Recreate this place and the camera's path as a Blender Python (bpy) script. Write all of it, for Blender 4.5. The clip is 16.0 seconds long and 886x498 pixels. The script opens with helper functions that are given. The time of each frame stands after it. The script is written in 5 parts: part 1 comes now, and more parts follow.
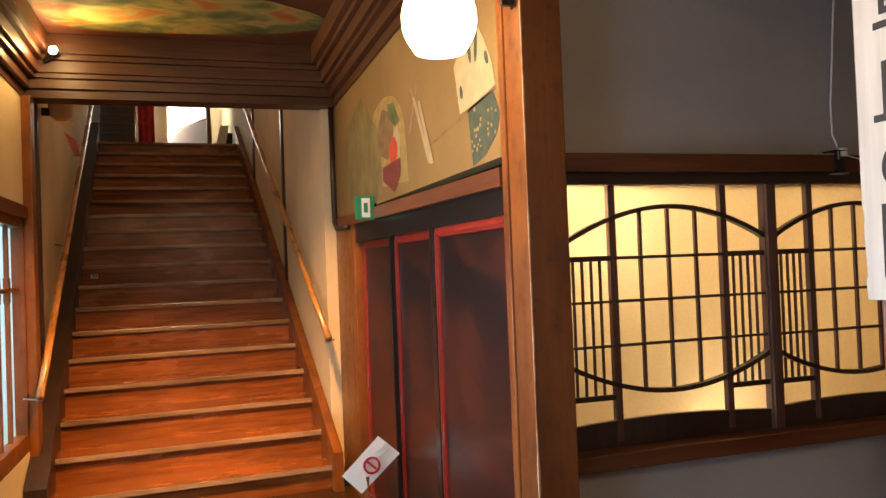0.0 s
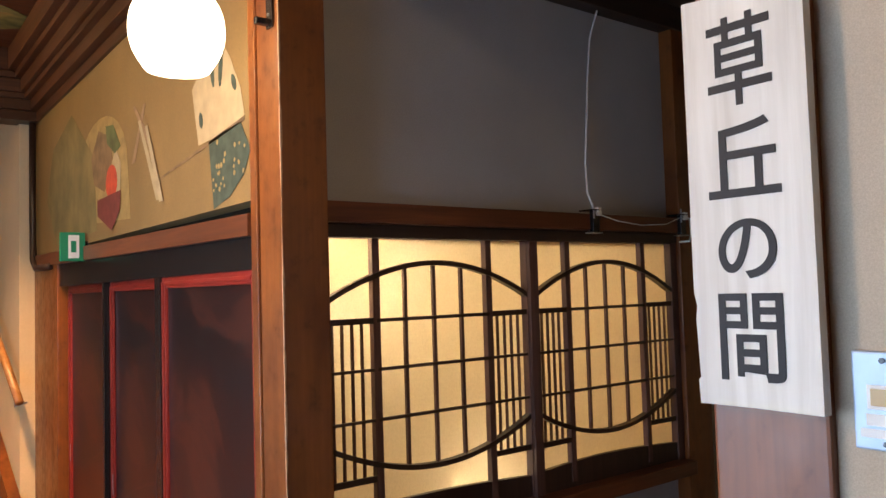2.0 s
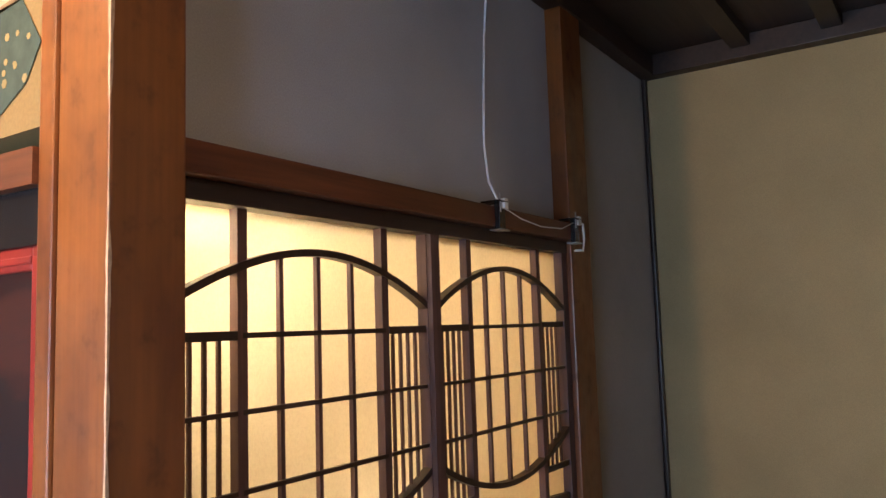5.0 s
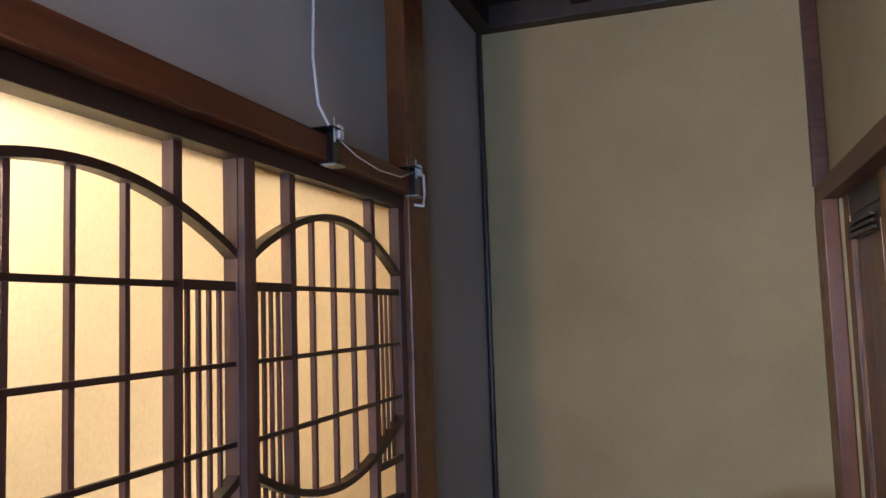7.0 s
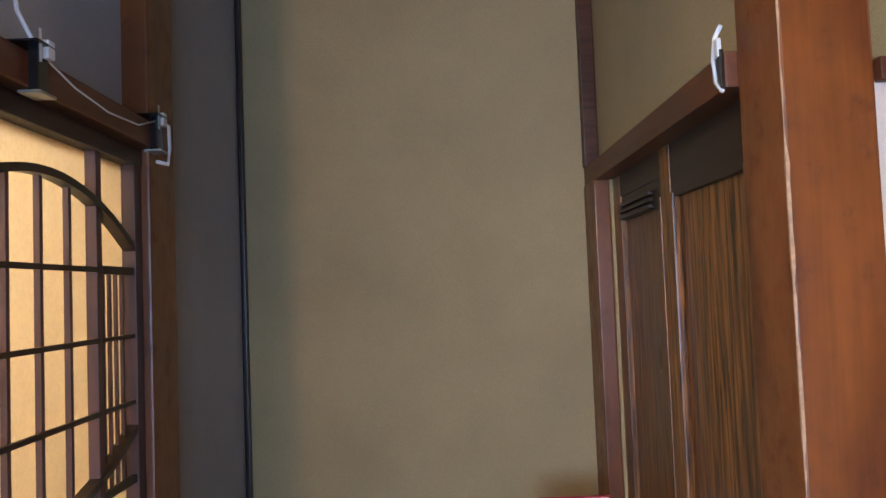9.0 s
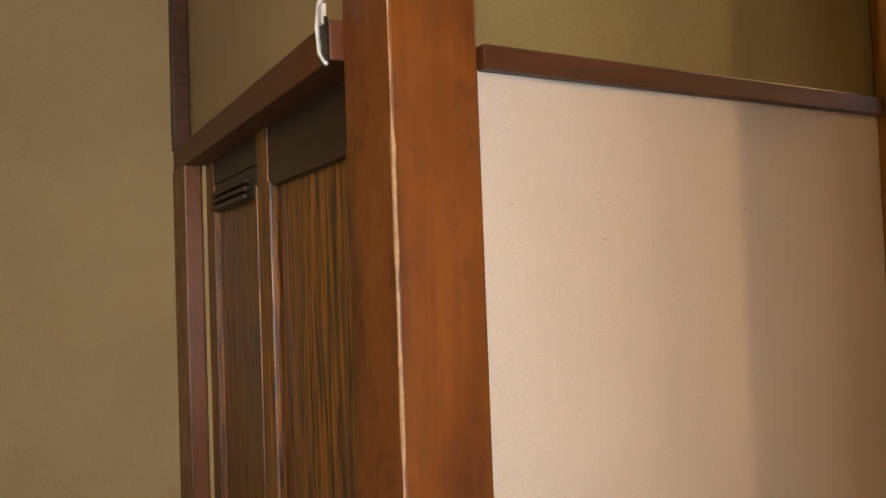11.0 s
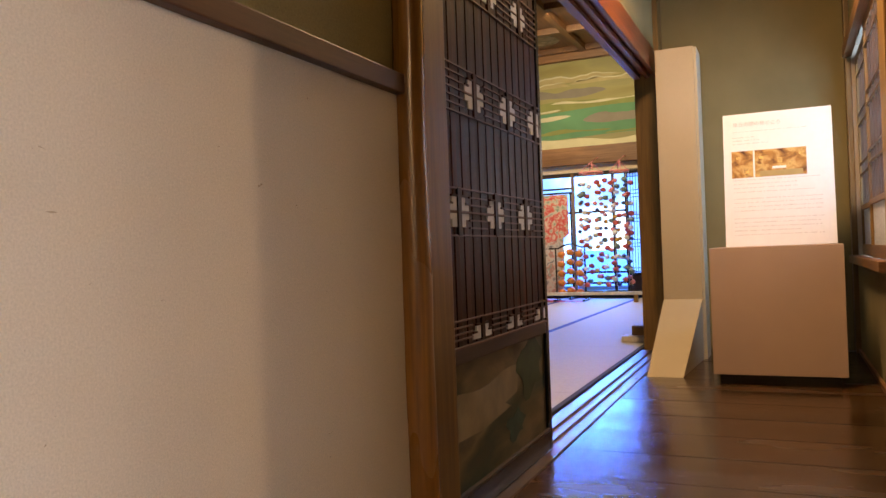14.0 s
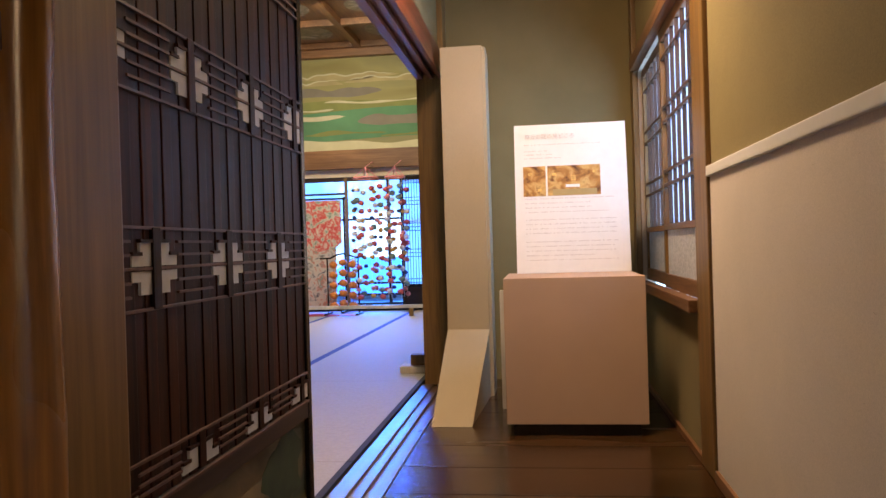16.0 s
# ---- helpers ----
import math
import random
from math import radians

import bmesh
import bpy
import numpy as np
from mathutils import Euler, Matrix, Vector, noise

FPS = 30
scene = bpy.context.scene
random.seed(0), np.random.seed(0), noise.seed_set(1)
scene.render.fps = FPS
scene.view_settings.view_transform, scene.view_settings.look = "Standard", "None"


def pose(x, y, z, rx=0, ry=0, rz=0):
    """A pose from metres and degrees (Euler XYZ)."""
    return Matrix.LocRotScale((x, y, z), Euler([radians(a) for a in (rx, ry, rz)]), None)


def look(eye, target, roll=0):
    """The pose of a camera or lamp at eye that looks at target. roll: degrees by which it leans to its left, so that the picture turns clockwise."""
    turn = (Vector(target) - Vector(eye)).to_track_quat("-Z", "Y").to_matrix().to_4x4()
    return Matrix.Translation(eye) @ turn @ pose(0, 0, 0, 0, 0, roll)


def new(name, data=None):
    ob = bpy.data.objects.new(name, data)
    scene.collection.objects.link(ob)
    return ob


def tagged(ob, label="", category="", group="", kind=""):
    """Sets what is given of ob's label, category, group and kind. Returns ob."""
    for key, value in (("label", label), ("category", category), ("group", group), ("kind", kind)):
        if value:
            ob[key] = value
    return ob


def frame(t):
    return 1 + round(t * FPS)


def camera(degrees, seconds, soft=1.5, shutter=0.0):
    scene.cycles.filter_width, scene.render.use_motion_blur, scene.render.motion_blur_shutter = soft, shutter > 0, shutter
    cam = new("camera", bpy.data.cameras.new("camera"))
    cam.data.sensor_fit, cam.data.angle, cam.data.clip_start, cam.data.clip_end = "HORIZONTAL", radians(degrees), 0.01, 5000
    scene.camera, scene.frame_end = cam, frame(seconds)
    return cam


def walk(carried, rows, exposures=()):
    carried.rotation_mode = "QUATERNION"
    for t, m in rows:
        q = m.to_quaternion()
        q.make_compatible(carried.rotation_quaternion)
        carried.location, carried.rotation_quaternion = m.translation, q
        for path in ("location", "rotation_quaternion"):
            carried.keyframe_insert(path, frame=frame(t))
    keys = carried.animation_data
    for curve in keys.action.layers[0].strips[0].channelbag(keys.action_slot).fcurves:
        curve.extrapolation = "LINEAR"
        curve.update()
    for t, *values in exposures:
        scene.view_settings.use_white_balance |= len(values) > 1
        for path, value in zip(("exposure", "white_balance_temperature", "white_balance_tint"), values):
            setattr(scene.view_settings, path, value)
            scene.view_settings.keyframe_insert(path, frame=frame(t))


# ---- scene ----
cam = camera(59.9, 16.0)
EXPOSURES = [(0.0, -0.2, 8100, 10), (2.0, -0.4, 7000, 10), (3.0, -0.4, 6600, 10), (5.5, 0.12, 6400, 10), (7.0, 0.17, 5600, 10), (8.0, 0.22, 5450, 10), (9.0, 0.32, 5800, 10), (11.5, 0.08, 8900, 10), (13.0, -0.14, 8400, 10), (14.5, -0.3, 7700, 10), (16.0, -0.35, 6800, 10)]
PATH = [
    (0, (0.276, 0.429, 1.483), (0.886, 2.334, 1.521), -2.2),
    (0.5, (0.256, 0.483, 1.518), (1.094, 2.299, 1.54), -2.3),
    (1, (0.276, 0.58, 1.544), (1.276, 2.312, 1.557), -2.1),
    (1.5, (0.347, 0.684, 1.577), (1.44, 2.358, 1.62), -2.0),
    (2, (0.375, 0.804, 1.581), (1.593, 2.386, 1.681), -1.7),
    (2.5, (0.36, 0.936, 1.589), (1.747, 2.368, 1.747), -1.5),
    (3, (0.342, 1.072, 1.568), (1.848, 2.374, 1.764), -1.6),
    (3.2, (0.334, 1.124, 1.559), (1.868, 2.392, 1.758), -1.9),
    (5.5, (0.711, 1.805, 1.459), (2.43, 2.808, 1.652), -1.8),
    (6, (0.789, 1.873, 1.432), (2.585, 2.735, 1.616), -2.1),
    (6.5, (0.929, 1.948, 1.42), (2.777, 2.692, 1.598), -2.2),
    (7, (1.037, 2.037, 1.408), (2.93, 2.661, 1.575), -1.9),
    (7.5, (1.102, 2.162, 1.408), (3.04, 2.629, 1.565), -1.8),
    (8, (1.159, 2.224, 1.398), (3.131, 2.523, 1.537), -2.1),
    (8.5, (1.267, 2.195, 1.403), (3.257, 2.36, 1.521), -2.2),
    (9, (1.373, 2.167, 1.407), (3.371, 2.158, 1.509), -2.2),
    (9.2, (1.413, 2.165, 1.407), (3.408, 2.065, 1.502), -2.2),
    (11.3, (1.679, 2.025, 1.399), (3.352, 0.93, 1.456), -2.0),
    (11.5, (1.715, 1.974, 1.402), (3.341, 0.812, 1.453), -1.9),
    (12, (1.776, 1.892, 1.411), (3.288, 0.583, 1.462), -1.9),
    (12.5, (1.846, 1.87, 1.408), (3.209, 0.407, 1.463), -2.1),
    (13, (1.884, 1.853, 1.401), (3.071, 0.244, 1.448), -2.0),
    (13.5, (1.925, 1.839, 1.4), (2.925, 0.107, 1.432), -1.9),
    (14, (1.966, 1.728, 1.388), (2.786, -0.096, 1.402), -2.1),
    (14.5, (1.994, 1.542, 1.412), (2.651, -0.347, 1.415), -2.0),
    (15, (2.023, 1.375, 1.431), (2.532, -0.559, 1.432), -1.9),
    (15.5, (2.091, 1.157, 1.447), (2.468, -0.807, 1.437), -1.7),
    (16, (2.168, 0.946, 1.527), (2.426, -1.037, 1.52), -1.7),
]
walk(cam, [(t, look(eye, target, roll)) for t, eye, target, roll in PATH], EXPOSURES)

# ---------------------------------------------------------------- light
world = bpy.data.worlds.new("sky")
world.use_nodes = True
scene.world = world
wn = world.node_tree
sky = wn.nodes.new("ShaderNodeTexSky")
sky.sky_type, sky.sun_disc = "NISHITA", False
sky.sun_elevation, sky.sun_rotation = radians(38), radians(150)
wn.links.new(sky.outputs[0], wn.nodes["Background"].inputs[0])
wn.nodes["Background"].inputs[1].default_value = 0.12
sun = new("sun", bpy.data.lights.new("sun", "SUN"))
sun.data.energy, sun.data.angle, sun.data.color = 1.0, radians(12), (1.0, 0.95, 0.88)
sun.rotation_euler = (radians(52), 0, radians(-30))


def area(name, place, target, sx, sy, watts, colour):
    lamp = bpy.data.lights.new(name, "AREA")
    lamp.shape, lamp.size, lamp.size_y, lamp.energy, lamp.color = "RECTANGLE", sx, sy, watts, colour
    ob = new(name, lamp)
    ob.matrix_world = look(place, target)
    return ob


def point(name, place, watts, colour, radius):
    lamp = bpy.data.lights.new(name, "POINT")
    lamp.energy, lamp.color, lamp.shadow_soft_size = watts, colour, radius
    ob = new(name, lamp)
    ob.location = place
    return ob


WARM, DAY = (1.0, 0.66, 0.34), (0.50, 0.66, 1.0)
area("daylight_far_window", (4.6, -15.4, 3.95), (4.2, -6.0, 1.6), 6.0, 1.3, 4200, (0.012, 0.17, 1.0))
area("daylight_hall_window", (-0.80, 2.6, 1.15), (3.0, 2.2, 1.15), 2.6, 1.3, 122, (0.48, 0.68, 1.0))
area("daylight_hall_outside", (-2.0, 5.0, 1.5), (0, 5.0, 1.2), 3.4, 2.0, 75, (0.40, 0.80, 0.95))
area("daylight_side_window", (0.75, -3.1, 2.1), (3, -3.1, 1.9), 2.2, 1.6, 120, (0.34, 0.58, 1.0))
area("daylight_stair_head", (-0.3, 15.4, 4.6), (0.3, 10, 3.6), 1.0, 1.2, 60, (0.95, 0.93, 0.90))
point("globe_light", (1.098, 2.942, 2.33), 24, (1.0, 0.62, 0.30), 0.125)
spot = point("stair_spot_light", (-0.60, 6.0, 3.0), 12, (1.0, 0.66, 0.30), 0.03)
beam = new("stair_spot_beam", bpy.data.lights.new("stair_spot_beam", "SPOT"))
beam.data.energy, beam.data.color, beam.data.shadow_soft_size = 60, (1.0, 0.70, 0.30), 0.02
beam.data.spot_size, beam.data.spot_blend = radians(95), 0.9
beam.matrix_world = look((-0.56, 5.95, 3.03), (0.1, 5.75, 3.20))
# Unseen lamp added above the flight to brighten the stair walls.
point("stairwell_fill", (0.3, 8.6, 4.8), 42, (1.0, 0.62, 0.32), 0.10)
# Unseen narrow lamp added to brighten the risers of the lower steps.
foot = area("stair_foot_fill", (0.45, 4.7, 3.14), (0.25, 6.55, 0.0), 0.15, 0.15, 60, (1.0, 0.54, 0.24))
foot.data.spread = radians(70)
area("corridor_ceiling_light", (2.28, -1.98, 3.26), (2.12, -2.25, 0), 0.4, 0.4, 72, (1.0, 0.70, 0.44))
area("hall_wall_light", (-0.275, 2.85, 2.33), (2.8, 1.7, 1.5), 0.055, 0.055, 29, (1.0, 0.71, 0.46))
# Unseen lamp added to brighten the doors, left wall and stair foot.
area("hall_fill_light", (-0.2, 4.2, 3.1), (0.0, 4.4, 0), 0.2, 0.2, 42, (1.0, 0.66, 0.38))
area("vestibule_ceiling_light", (1.0, 1.796, 3.04), (1.4, 1.7, 0), 0.06, 0.06, 6, (1.0, 0.70, 0.44))
area("room_ceiling_light", (4.6, -7.2, 4.2), (4.6, -8.2, 1.6), 1.2, 0.8, 140, (1.0, 0.86, 0.64))
point("back_lamp_high", (1.66, 3.13, 1.74), 10, (1.0, 0.82, 0.56), 0.05)
point("back_lamp_mid", (2.45, 3.95, 1.9), 18.5, (1.0, 0.79, 0.50), 0.10)
# Added small lamp, standing in for a reflection low on the glass.
point("low_glint_lamp", (2.22, 3.14, 0.84), 1.2, (1.0, 0.88, 0.66), 0.03)

# ---------------------------------------------------------------- materials


def nodes_of(name):
    m = bpy.data.materials.new(name)
    m.use_nodes = True
    nt = m.node_tree
    return m, nt, nt.nodes["Principled BSDF"]


def coords(nt, scale, shift=True):
    tc = nt.nodes.new("ShaderNodeTexCoord")
    mp = nt.nodes.new("ShaderNodeMapping")
    mp.inputs["Scale"].default_value = scale
    nt.links.new(tc.outputs["Object"], mp.inputs["Vector"])
    if shift:
        oi = nt.nodes.new("ShaderNodeObjectInfo")
        mu = nt.nodes.new("ShaderNodeMath")
        mu.operation, mu.inputs[1].default_value = "MULTIPLY", 37.0
        nt.links.new(oi.outputs["Random"], mu.inputs[0])
        nt.links.new(mu.outputs[0], mp.inputs["Location"])
    return mp.outputs[0]


def noise_tex(nt, vec, scale, detail=4, rough=0.55, distort=0.0):
    n = nt.nodes.new("ShaderNodeTexNoise")
    n.inputs["Scale"].default_value = scale
    n.inputs["Detail"].default_value = detail
    n.inputs["Roughness"].default_value = rough
    n.inputs["Distortion"].default_value = distort
    nt.links.new(vec, n.inputs["Vector"])
    return n.outputs["Fac"]


def ramp(nt, fac, stops):
    r = nt.nodes.new("ShaderNodeValToRGB")
    e = r.color_ramp.elements
    while len(e) < len(stops):
        e.new(0.5)
    for el, (p, c) in zip(e, stops):
        el.position, el.color = p, (*c, 1)
    nt.links.new(fac, r.inputs[0])
    return r.outputs[0]


def mix(nt, a, b, fac, mode="MIX"):
    m = nt.nodes.new("ShaderNodeMix")
    m.data_type, m.blend_type = "RGBA", mode
    for sock, v in ((m.inputs[6], a), (m.inputs[7], b), (m.inputs[0], fac)):
        if isinstance(v, bpy.types.NodeSocket):
            nt.links.new(v, sock)
        else:
            sock.default_value = v if isinstance(v, float) else (*v, 1)
    return m.outputs[2]


def bump(nt, fac, strength, dist, bsdf):
    b = nt.nodes.new("ShaderNodeBump")
    b.inputs["Strength"].default_value, b.inputs["Distance"].default_value = strength, dist
    nt.links.new(fac, b.inputs["Height"])
    nt.links.new(b.outputs[0], bsdf.inputs["Normal"])


def wood(name, dark, light, axis=2, rough=0.42, fine=1.0, coat=0.0, span=(0.28, 0.72), tone=0.0):
    m, nt, b = nodes_of(name)
    s = [26.0 * fine] * 3
    s[axis] = 1.3 * fine
    v = coords(nt, s)
    grain = noise_tex(nt, v, 1.6, 6, 0.62, 0.6)
    s2 = [3.0] * 3
    s2[axis] = 0.8
    blot = noise_tex(nt, coords(nt, s2), 1.2, 3)
    col = ramp(nt, grain, [(span[0], dark), (span[1], light)])
    shade = ramp(nt, blot, [(0.25, (0.48, 0.44, 0.42)), (0.75, (1.18, 1.14, 1.1))])
    both = mix(nt, col, shade, 1.0, "MULTIPLY")
    if tone:
        oi = nt.nodes.new("ShaderNodeObjectInfo")
        both = mix(nt, both, ramp(nt, oi.outputs["Random"], [(0.0, (1 - tone,) * 3), (1.0, (1 + tone,) * 3)]), 1.0, "MULTIPLY")
    nt.links.new(both, b.inputs["Base Color"])
    rr = ramp(nt, blot, [(0.2, (rough - 0.1,) * 3), (0.8, (rough + 0.14,) * 3)])
    nt.links.new(rr, b.inputs["Roughness"])
    b.inputs["Coat Weight"].default_value = coat
    b.inputs["Coat Roughness"].default_value = max(0.2, rough)
    bump(nt, grain, 0.25, 0.002, b)
    return m


def plaster(name, base, vary=0.10, grit=220.0, rough=0.92, strength=0.35, flecks=False, blot=1.7):
    m, nt, b = nodes_of(name)
    v = coords(nt, (1, 1, 1))
    big = noise_tex(nt, v, blot, 4)
    fine = noise_tex(nt, v, grit, 3, 0.7)
    lo, hi = [c * (1 - vary) for c in base], [c * (1 + vary) for c in base]
    c1 = ramp(nt, big, [(0.3, lo), (0.7, hi)])
    c2 = ramp(nt, fine, [(0.3, (0.86,) * 3), (0.7, (1.08,) * 3)])
    both = mix(nt, c1, c2, 1.0, "MULTIPLY")
    if flecks:
        fl = noise_tex(nt, coords(nt, (1, 0.5, 1.4)), 95.0, 2, 0.4, 0.8)
        both = mix(nt, both, ramp(nt, fl, [(0.775, (1.0, 1.0, 1.0)), (0.79, (0.66, 0.60, 0.54))]), 1.0, "MULTIPLY")
    nt.links.new(both, b.inputs["Base Color"])
    b.inputs["Roughness"].default_value = rough
    bump(nt, fine, strength, 0.002, b)
    return m


def plain(name, base, rough=0.5, metal=0.0, vary=0.06, scale=30.0):
    m, nt, b = nodes_of(name)
    f = noise_tex(nt, coords(nt, (1, 1, 1)), scale, 3)
    nt.links.new(ramp(nt, f, [(0.3, [c * (1 - vary) for c in base]), (0.7, [min(1, c * (1 + vary)) for c in base])]), b.inputs["Base Color"])
    b.inputs["Roughness"].default_value, b.inputs["Metallic"].default_value = rough, metal
    return m


def glow(name, colour, strength):
    m, nt, b = nodes_of(name)
    b.inputs["Base Color"].default_value = (*[min(1, c) for c in colour], 1)
    b.inputs["Emission Color"].default_value = (*colour, 1)
    b.inputs["Emission Strength"].default_value = strength
    return m


def frosted(name, tint, clear=0.25, rough=0.35):
    m, nt, b = nodes_of(name)
    out = nt.nodes["Material Output"]
    tr = nt.nodes.new("ShaderNodeBsdfTranslucent")
    rf = nt.nodes.new("ShaderNodeBsdfRefraction")
    gl = nt.nodes.new("ShaderNodeBsdfGlossy")
    tr.inputs[0].default_value = (*tint, 1)
    rf.inputs["Color"].default_value = (*tint, 1)
    rf.inputs["Roughness"].default_value, rf.inputs["IOR"].default_value = rough, 1.03
    gl.inputs["Roughness"].default_value = 0.22
    f = noise_tex(nt, coords(nt, (60, 60, 18)), 1.0, 4, 0.6, 1.5)
    bp = nt.nodes.new("ShaderNodeBump")
    bp.inputs["Strength"].default_value, bp.inputs["Distance"].default_value = 0.35, 0.003
    nt.links.new(f, bp.inputs["Height"])
    for n in (rf, gl):
        nt.links.new(bp.outputs[0], n.inputs["Normal"])
    fine = noise_tex(nt, coords(nt, (1, 1, 0.7)), 150.0, 3, 0.7, 0.6)
    ripple = ramp(nt, fine, [(0.32, [c * 0.93 for c in tint]), (0.52, tint), (0.72, [min(1.0, c * 1.05) for c in tint])])
    nt.links.new(ripple, tr.inputs[0])
    nt.links.new(ripple, rf.inputs["Color"])
    m1, m2 = nt.nodes.new("ShaderNodeMixShader"), nt.nodes.new("ShaderNodeMixShader")
    m1.inputs[0].default_value, m2.inputs[0].default_value = clear, 0.05
    nt.links.new(tr.outputs[0], m1.inputs[1])
    nt.links.new(rf.outputs[0], m1.inputs[2])
    nt.links.new(m1.outputs[0], m2.inputs[1])
    nt.links.new(gl.outputs[0], m2.inputs[2])
    nt.links.new(m2.outputs[0], out.inputs[0])
    return m


def clouds(name, stops, stretch, scale=1.0, streak=0.8, rough=0.7):
    m, nt, b = nodes_of(name)
    f = noise_tex(nt, coords(nt, stretch, False), scale, 5, 0.5, streak)
    nt.links.new(ramp(nt, f, stops), b.inputs["Base Color"])
    b.inputs["Roughness"].default_value = rough
    return m


def stained(name, base):
    """Hand-stained cedar: long soft mottling, small dark spots and a faint upright grain."""
    m, nt, b = nodes_of(name)
    long_ = noise_tex(nt, coords(nt, (1, 1, 0.32)), 5.5, 4, 0.55, 0.4)
    spots = noise_tex(nt, coords(nt, (1, 1, 0.8)), 21.0, 3, 0.6)
    grain = noise_tex(nt, coords(nt, (60, 60, 2.2)), 1.5, 4)
    c1 = ramp(nt, long_, [(0.30, [c * k for c, k in zip(base, (0.56, 0.46, 0.62))]), (0.52, base), (0.72, [c * 1.32 for c in base])])
    c2 = ramp(nt, spots, [(0.28, (0.72, 0.66, 0.66)), (0.42, (1.0, 1.0, 1.0)), (0.75, (1.10, 1.10, 1.06))])
    c3 = ramp(nt, grain, [(0.30, (0.88, 0.86, 0.84)), (0.70, (1.07, 1.07, 1.07))])
    nt.links.new(mix(nt, mix(nt, c1, c2, 1.0, "MULTIPLY"), c3, 1.0, "MULTIPLY"), b.inputs["Base Color"])
    nt.links.new(ramp(nt, spots, [(0.3, (0.46,) * 3), (0.7, (0.30,) * 3)]), b.inputs["Roughness"])
    bump(nt, grain, 0.12, 0.001, b)
    return m


M_POST = stained("stained_cedar", (0.185, 0.056, 0.012))
M_BEAM_X = wood("stained_cedar_along", (0.085, 0.024, 0.009), (0.18, 0.056, 0.020), 0, 0.40)
M_BEAM_Y = wood("stained_cedar_across", (0.11, 0.033, 0.014), (0.24, 0.078, 0.032), 1, 0.40)
M_CORNICE = wood("aged_cornice_wood", (0.050, 0.016, 0.008), (0.13, 0.046, 0.020), 1, 0.40)
M_CORNICE_X = wood("aged_beam_wood", (0.045, 0.015, 0.008), (0.11, 0.040, 0.018), 0, 0.42)
M_DARK = wood("dark_lacquered_wood", (0.020, 0.010, 0.008), (0.050, 0.026, 0.020), 2, 0.38)
M_DARKX = wood("dark_wood_along", (0.022, 0.011, 0.008), (0.055, 0.028, 0.020), 0, 0.45)
M_DARKY = wood("dark_wood_across", (0.022, 0.011, 0.008), (0.055, 0.028, 0.020), 1, 0.45)
M_SLAT = wood("violet_brown_slat", (0.075, 0.036, 0.032), (0.15, 0.078, 0.068), 2, 0.5)
M_BROWN = wood("brown_pine", (0.145, 0.080, 0.022), (0.30, 0.172, 0.050), 2, 0.45)
M_BROWNY = wood("brown_pine_along", (0.15, 0.07, 0.03), (0.30, 0.155, 0.07), 1, 0.45)
M_BROWNX = wood("brown_pine_across", (0.15, 0.07, 0.03), (0.30, 0.155, 0.07), 0, 0.45)
M_DOOR = wood("streaked_cedar_panel", (0.045, 0.015, 0.003), (0.38, 0.148, 0.026), 2, 0.36, 1.9, 0.1, (0.40, 0.62))
M_TREAD = wood("polished_stair_wood", (0.13, 0.034, 0.010), (0.36, 0.112, 0.030), 0, 0.22, 0.7, 0.35)
# Paler than the treads: the nosings' glossy highlight is put into the colour.
M_TREAD_EDGE = wood("glint_nosing_wood", (0.20, 0.12, 0.075), (0.38, 0.25, 0.165), 0, 0.22, 0.8, 0.2)
M_RAIL = wood("varnished_handrail", (0.34, 0.15, 0.045), (0.55, 0.27, 0.09), 1, 0.28, 0.8, 0.3)
M_FLOOR = wood("oiled_floorboard", (0.026, 0.0115, 0.004), (0.080, 0.037, 0.012), 0, 0.20, 0.6, 0.12)
M_SILL = wood("worn_threshold", (0.06, 0.034, 0.02), (0.14, 0.085, 0.05), 1, 0.30, 0.7, 1.0)
M_PALE = wood("pale_cypress_board", (0.68, 0.66, 0.61), (0.78, 0.77, 0.73), 2, 0.6, 0.8, 0.0, (0.40, 0.62))
M_COLUMN = plaster("pale_wrapped_board", (0.50, 0.41, 0.28), 0.06, 400.0, 0.6, 0.06)
M_OLIVE = plaster("olive_sand_plaster", (0.255, 0.200, 0.088), 0.14)
M_GREY = plaster("grey_sand_plaster", (0.40, 0.41, 0.425))
M_BACK = plaster("ochre_sand_plaster", (0.44, 0.325, 0.160))
M_CREAM = plaster("cream_plaster", (0.62, 0.50, 0.33))
M_TAN = plaster("tan_plaster", (0.50, 0.40, 0.30), 0.08, 400.0)
M_WHITE = plaster("woven_wall_cloth", (0.68, 0.60, 0.52), 0.06, 300.0, 0.85, 0.22, True)
M_WHITE2 = plaster("pale_wall_cloth", (0.74, 0.655, 0.58), 0.06, 300.0, 0.85, 0.22, True)
M_RED = plain("red_lacquer", (0.25, 0.022, 0.014), 0.34, 0, 0.25, 9.0)
M_REDP = clouds("painted_lacquer_panel", [(0.36, (0.010, 0.008, 0.009)), (0.47, (0.014, 0.008, 0.008)), (0.505, (0.048, 0.015, 0.011)), (0.53, (0.018, 0.008, 0.008)), (0.60, (0.042, 0.011, 0.008)), (0.70, (0.055, 0.013, 0.009))], (0.6, 0.8, 1.5), 1.6, 0.5, 0.28)
M_BLACK = plain("black_lacquer", (0.012, 0.010, 0.010), 0.25)
M_METAL = plain("brushed_steel", (0.42, 0.43, 0.45), 0.42, 1.0)
M_WIRE = plain("white_cable", (0.75, 0.76, 0.76), 0.5)
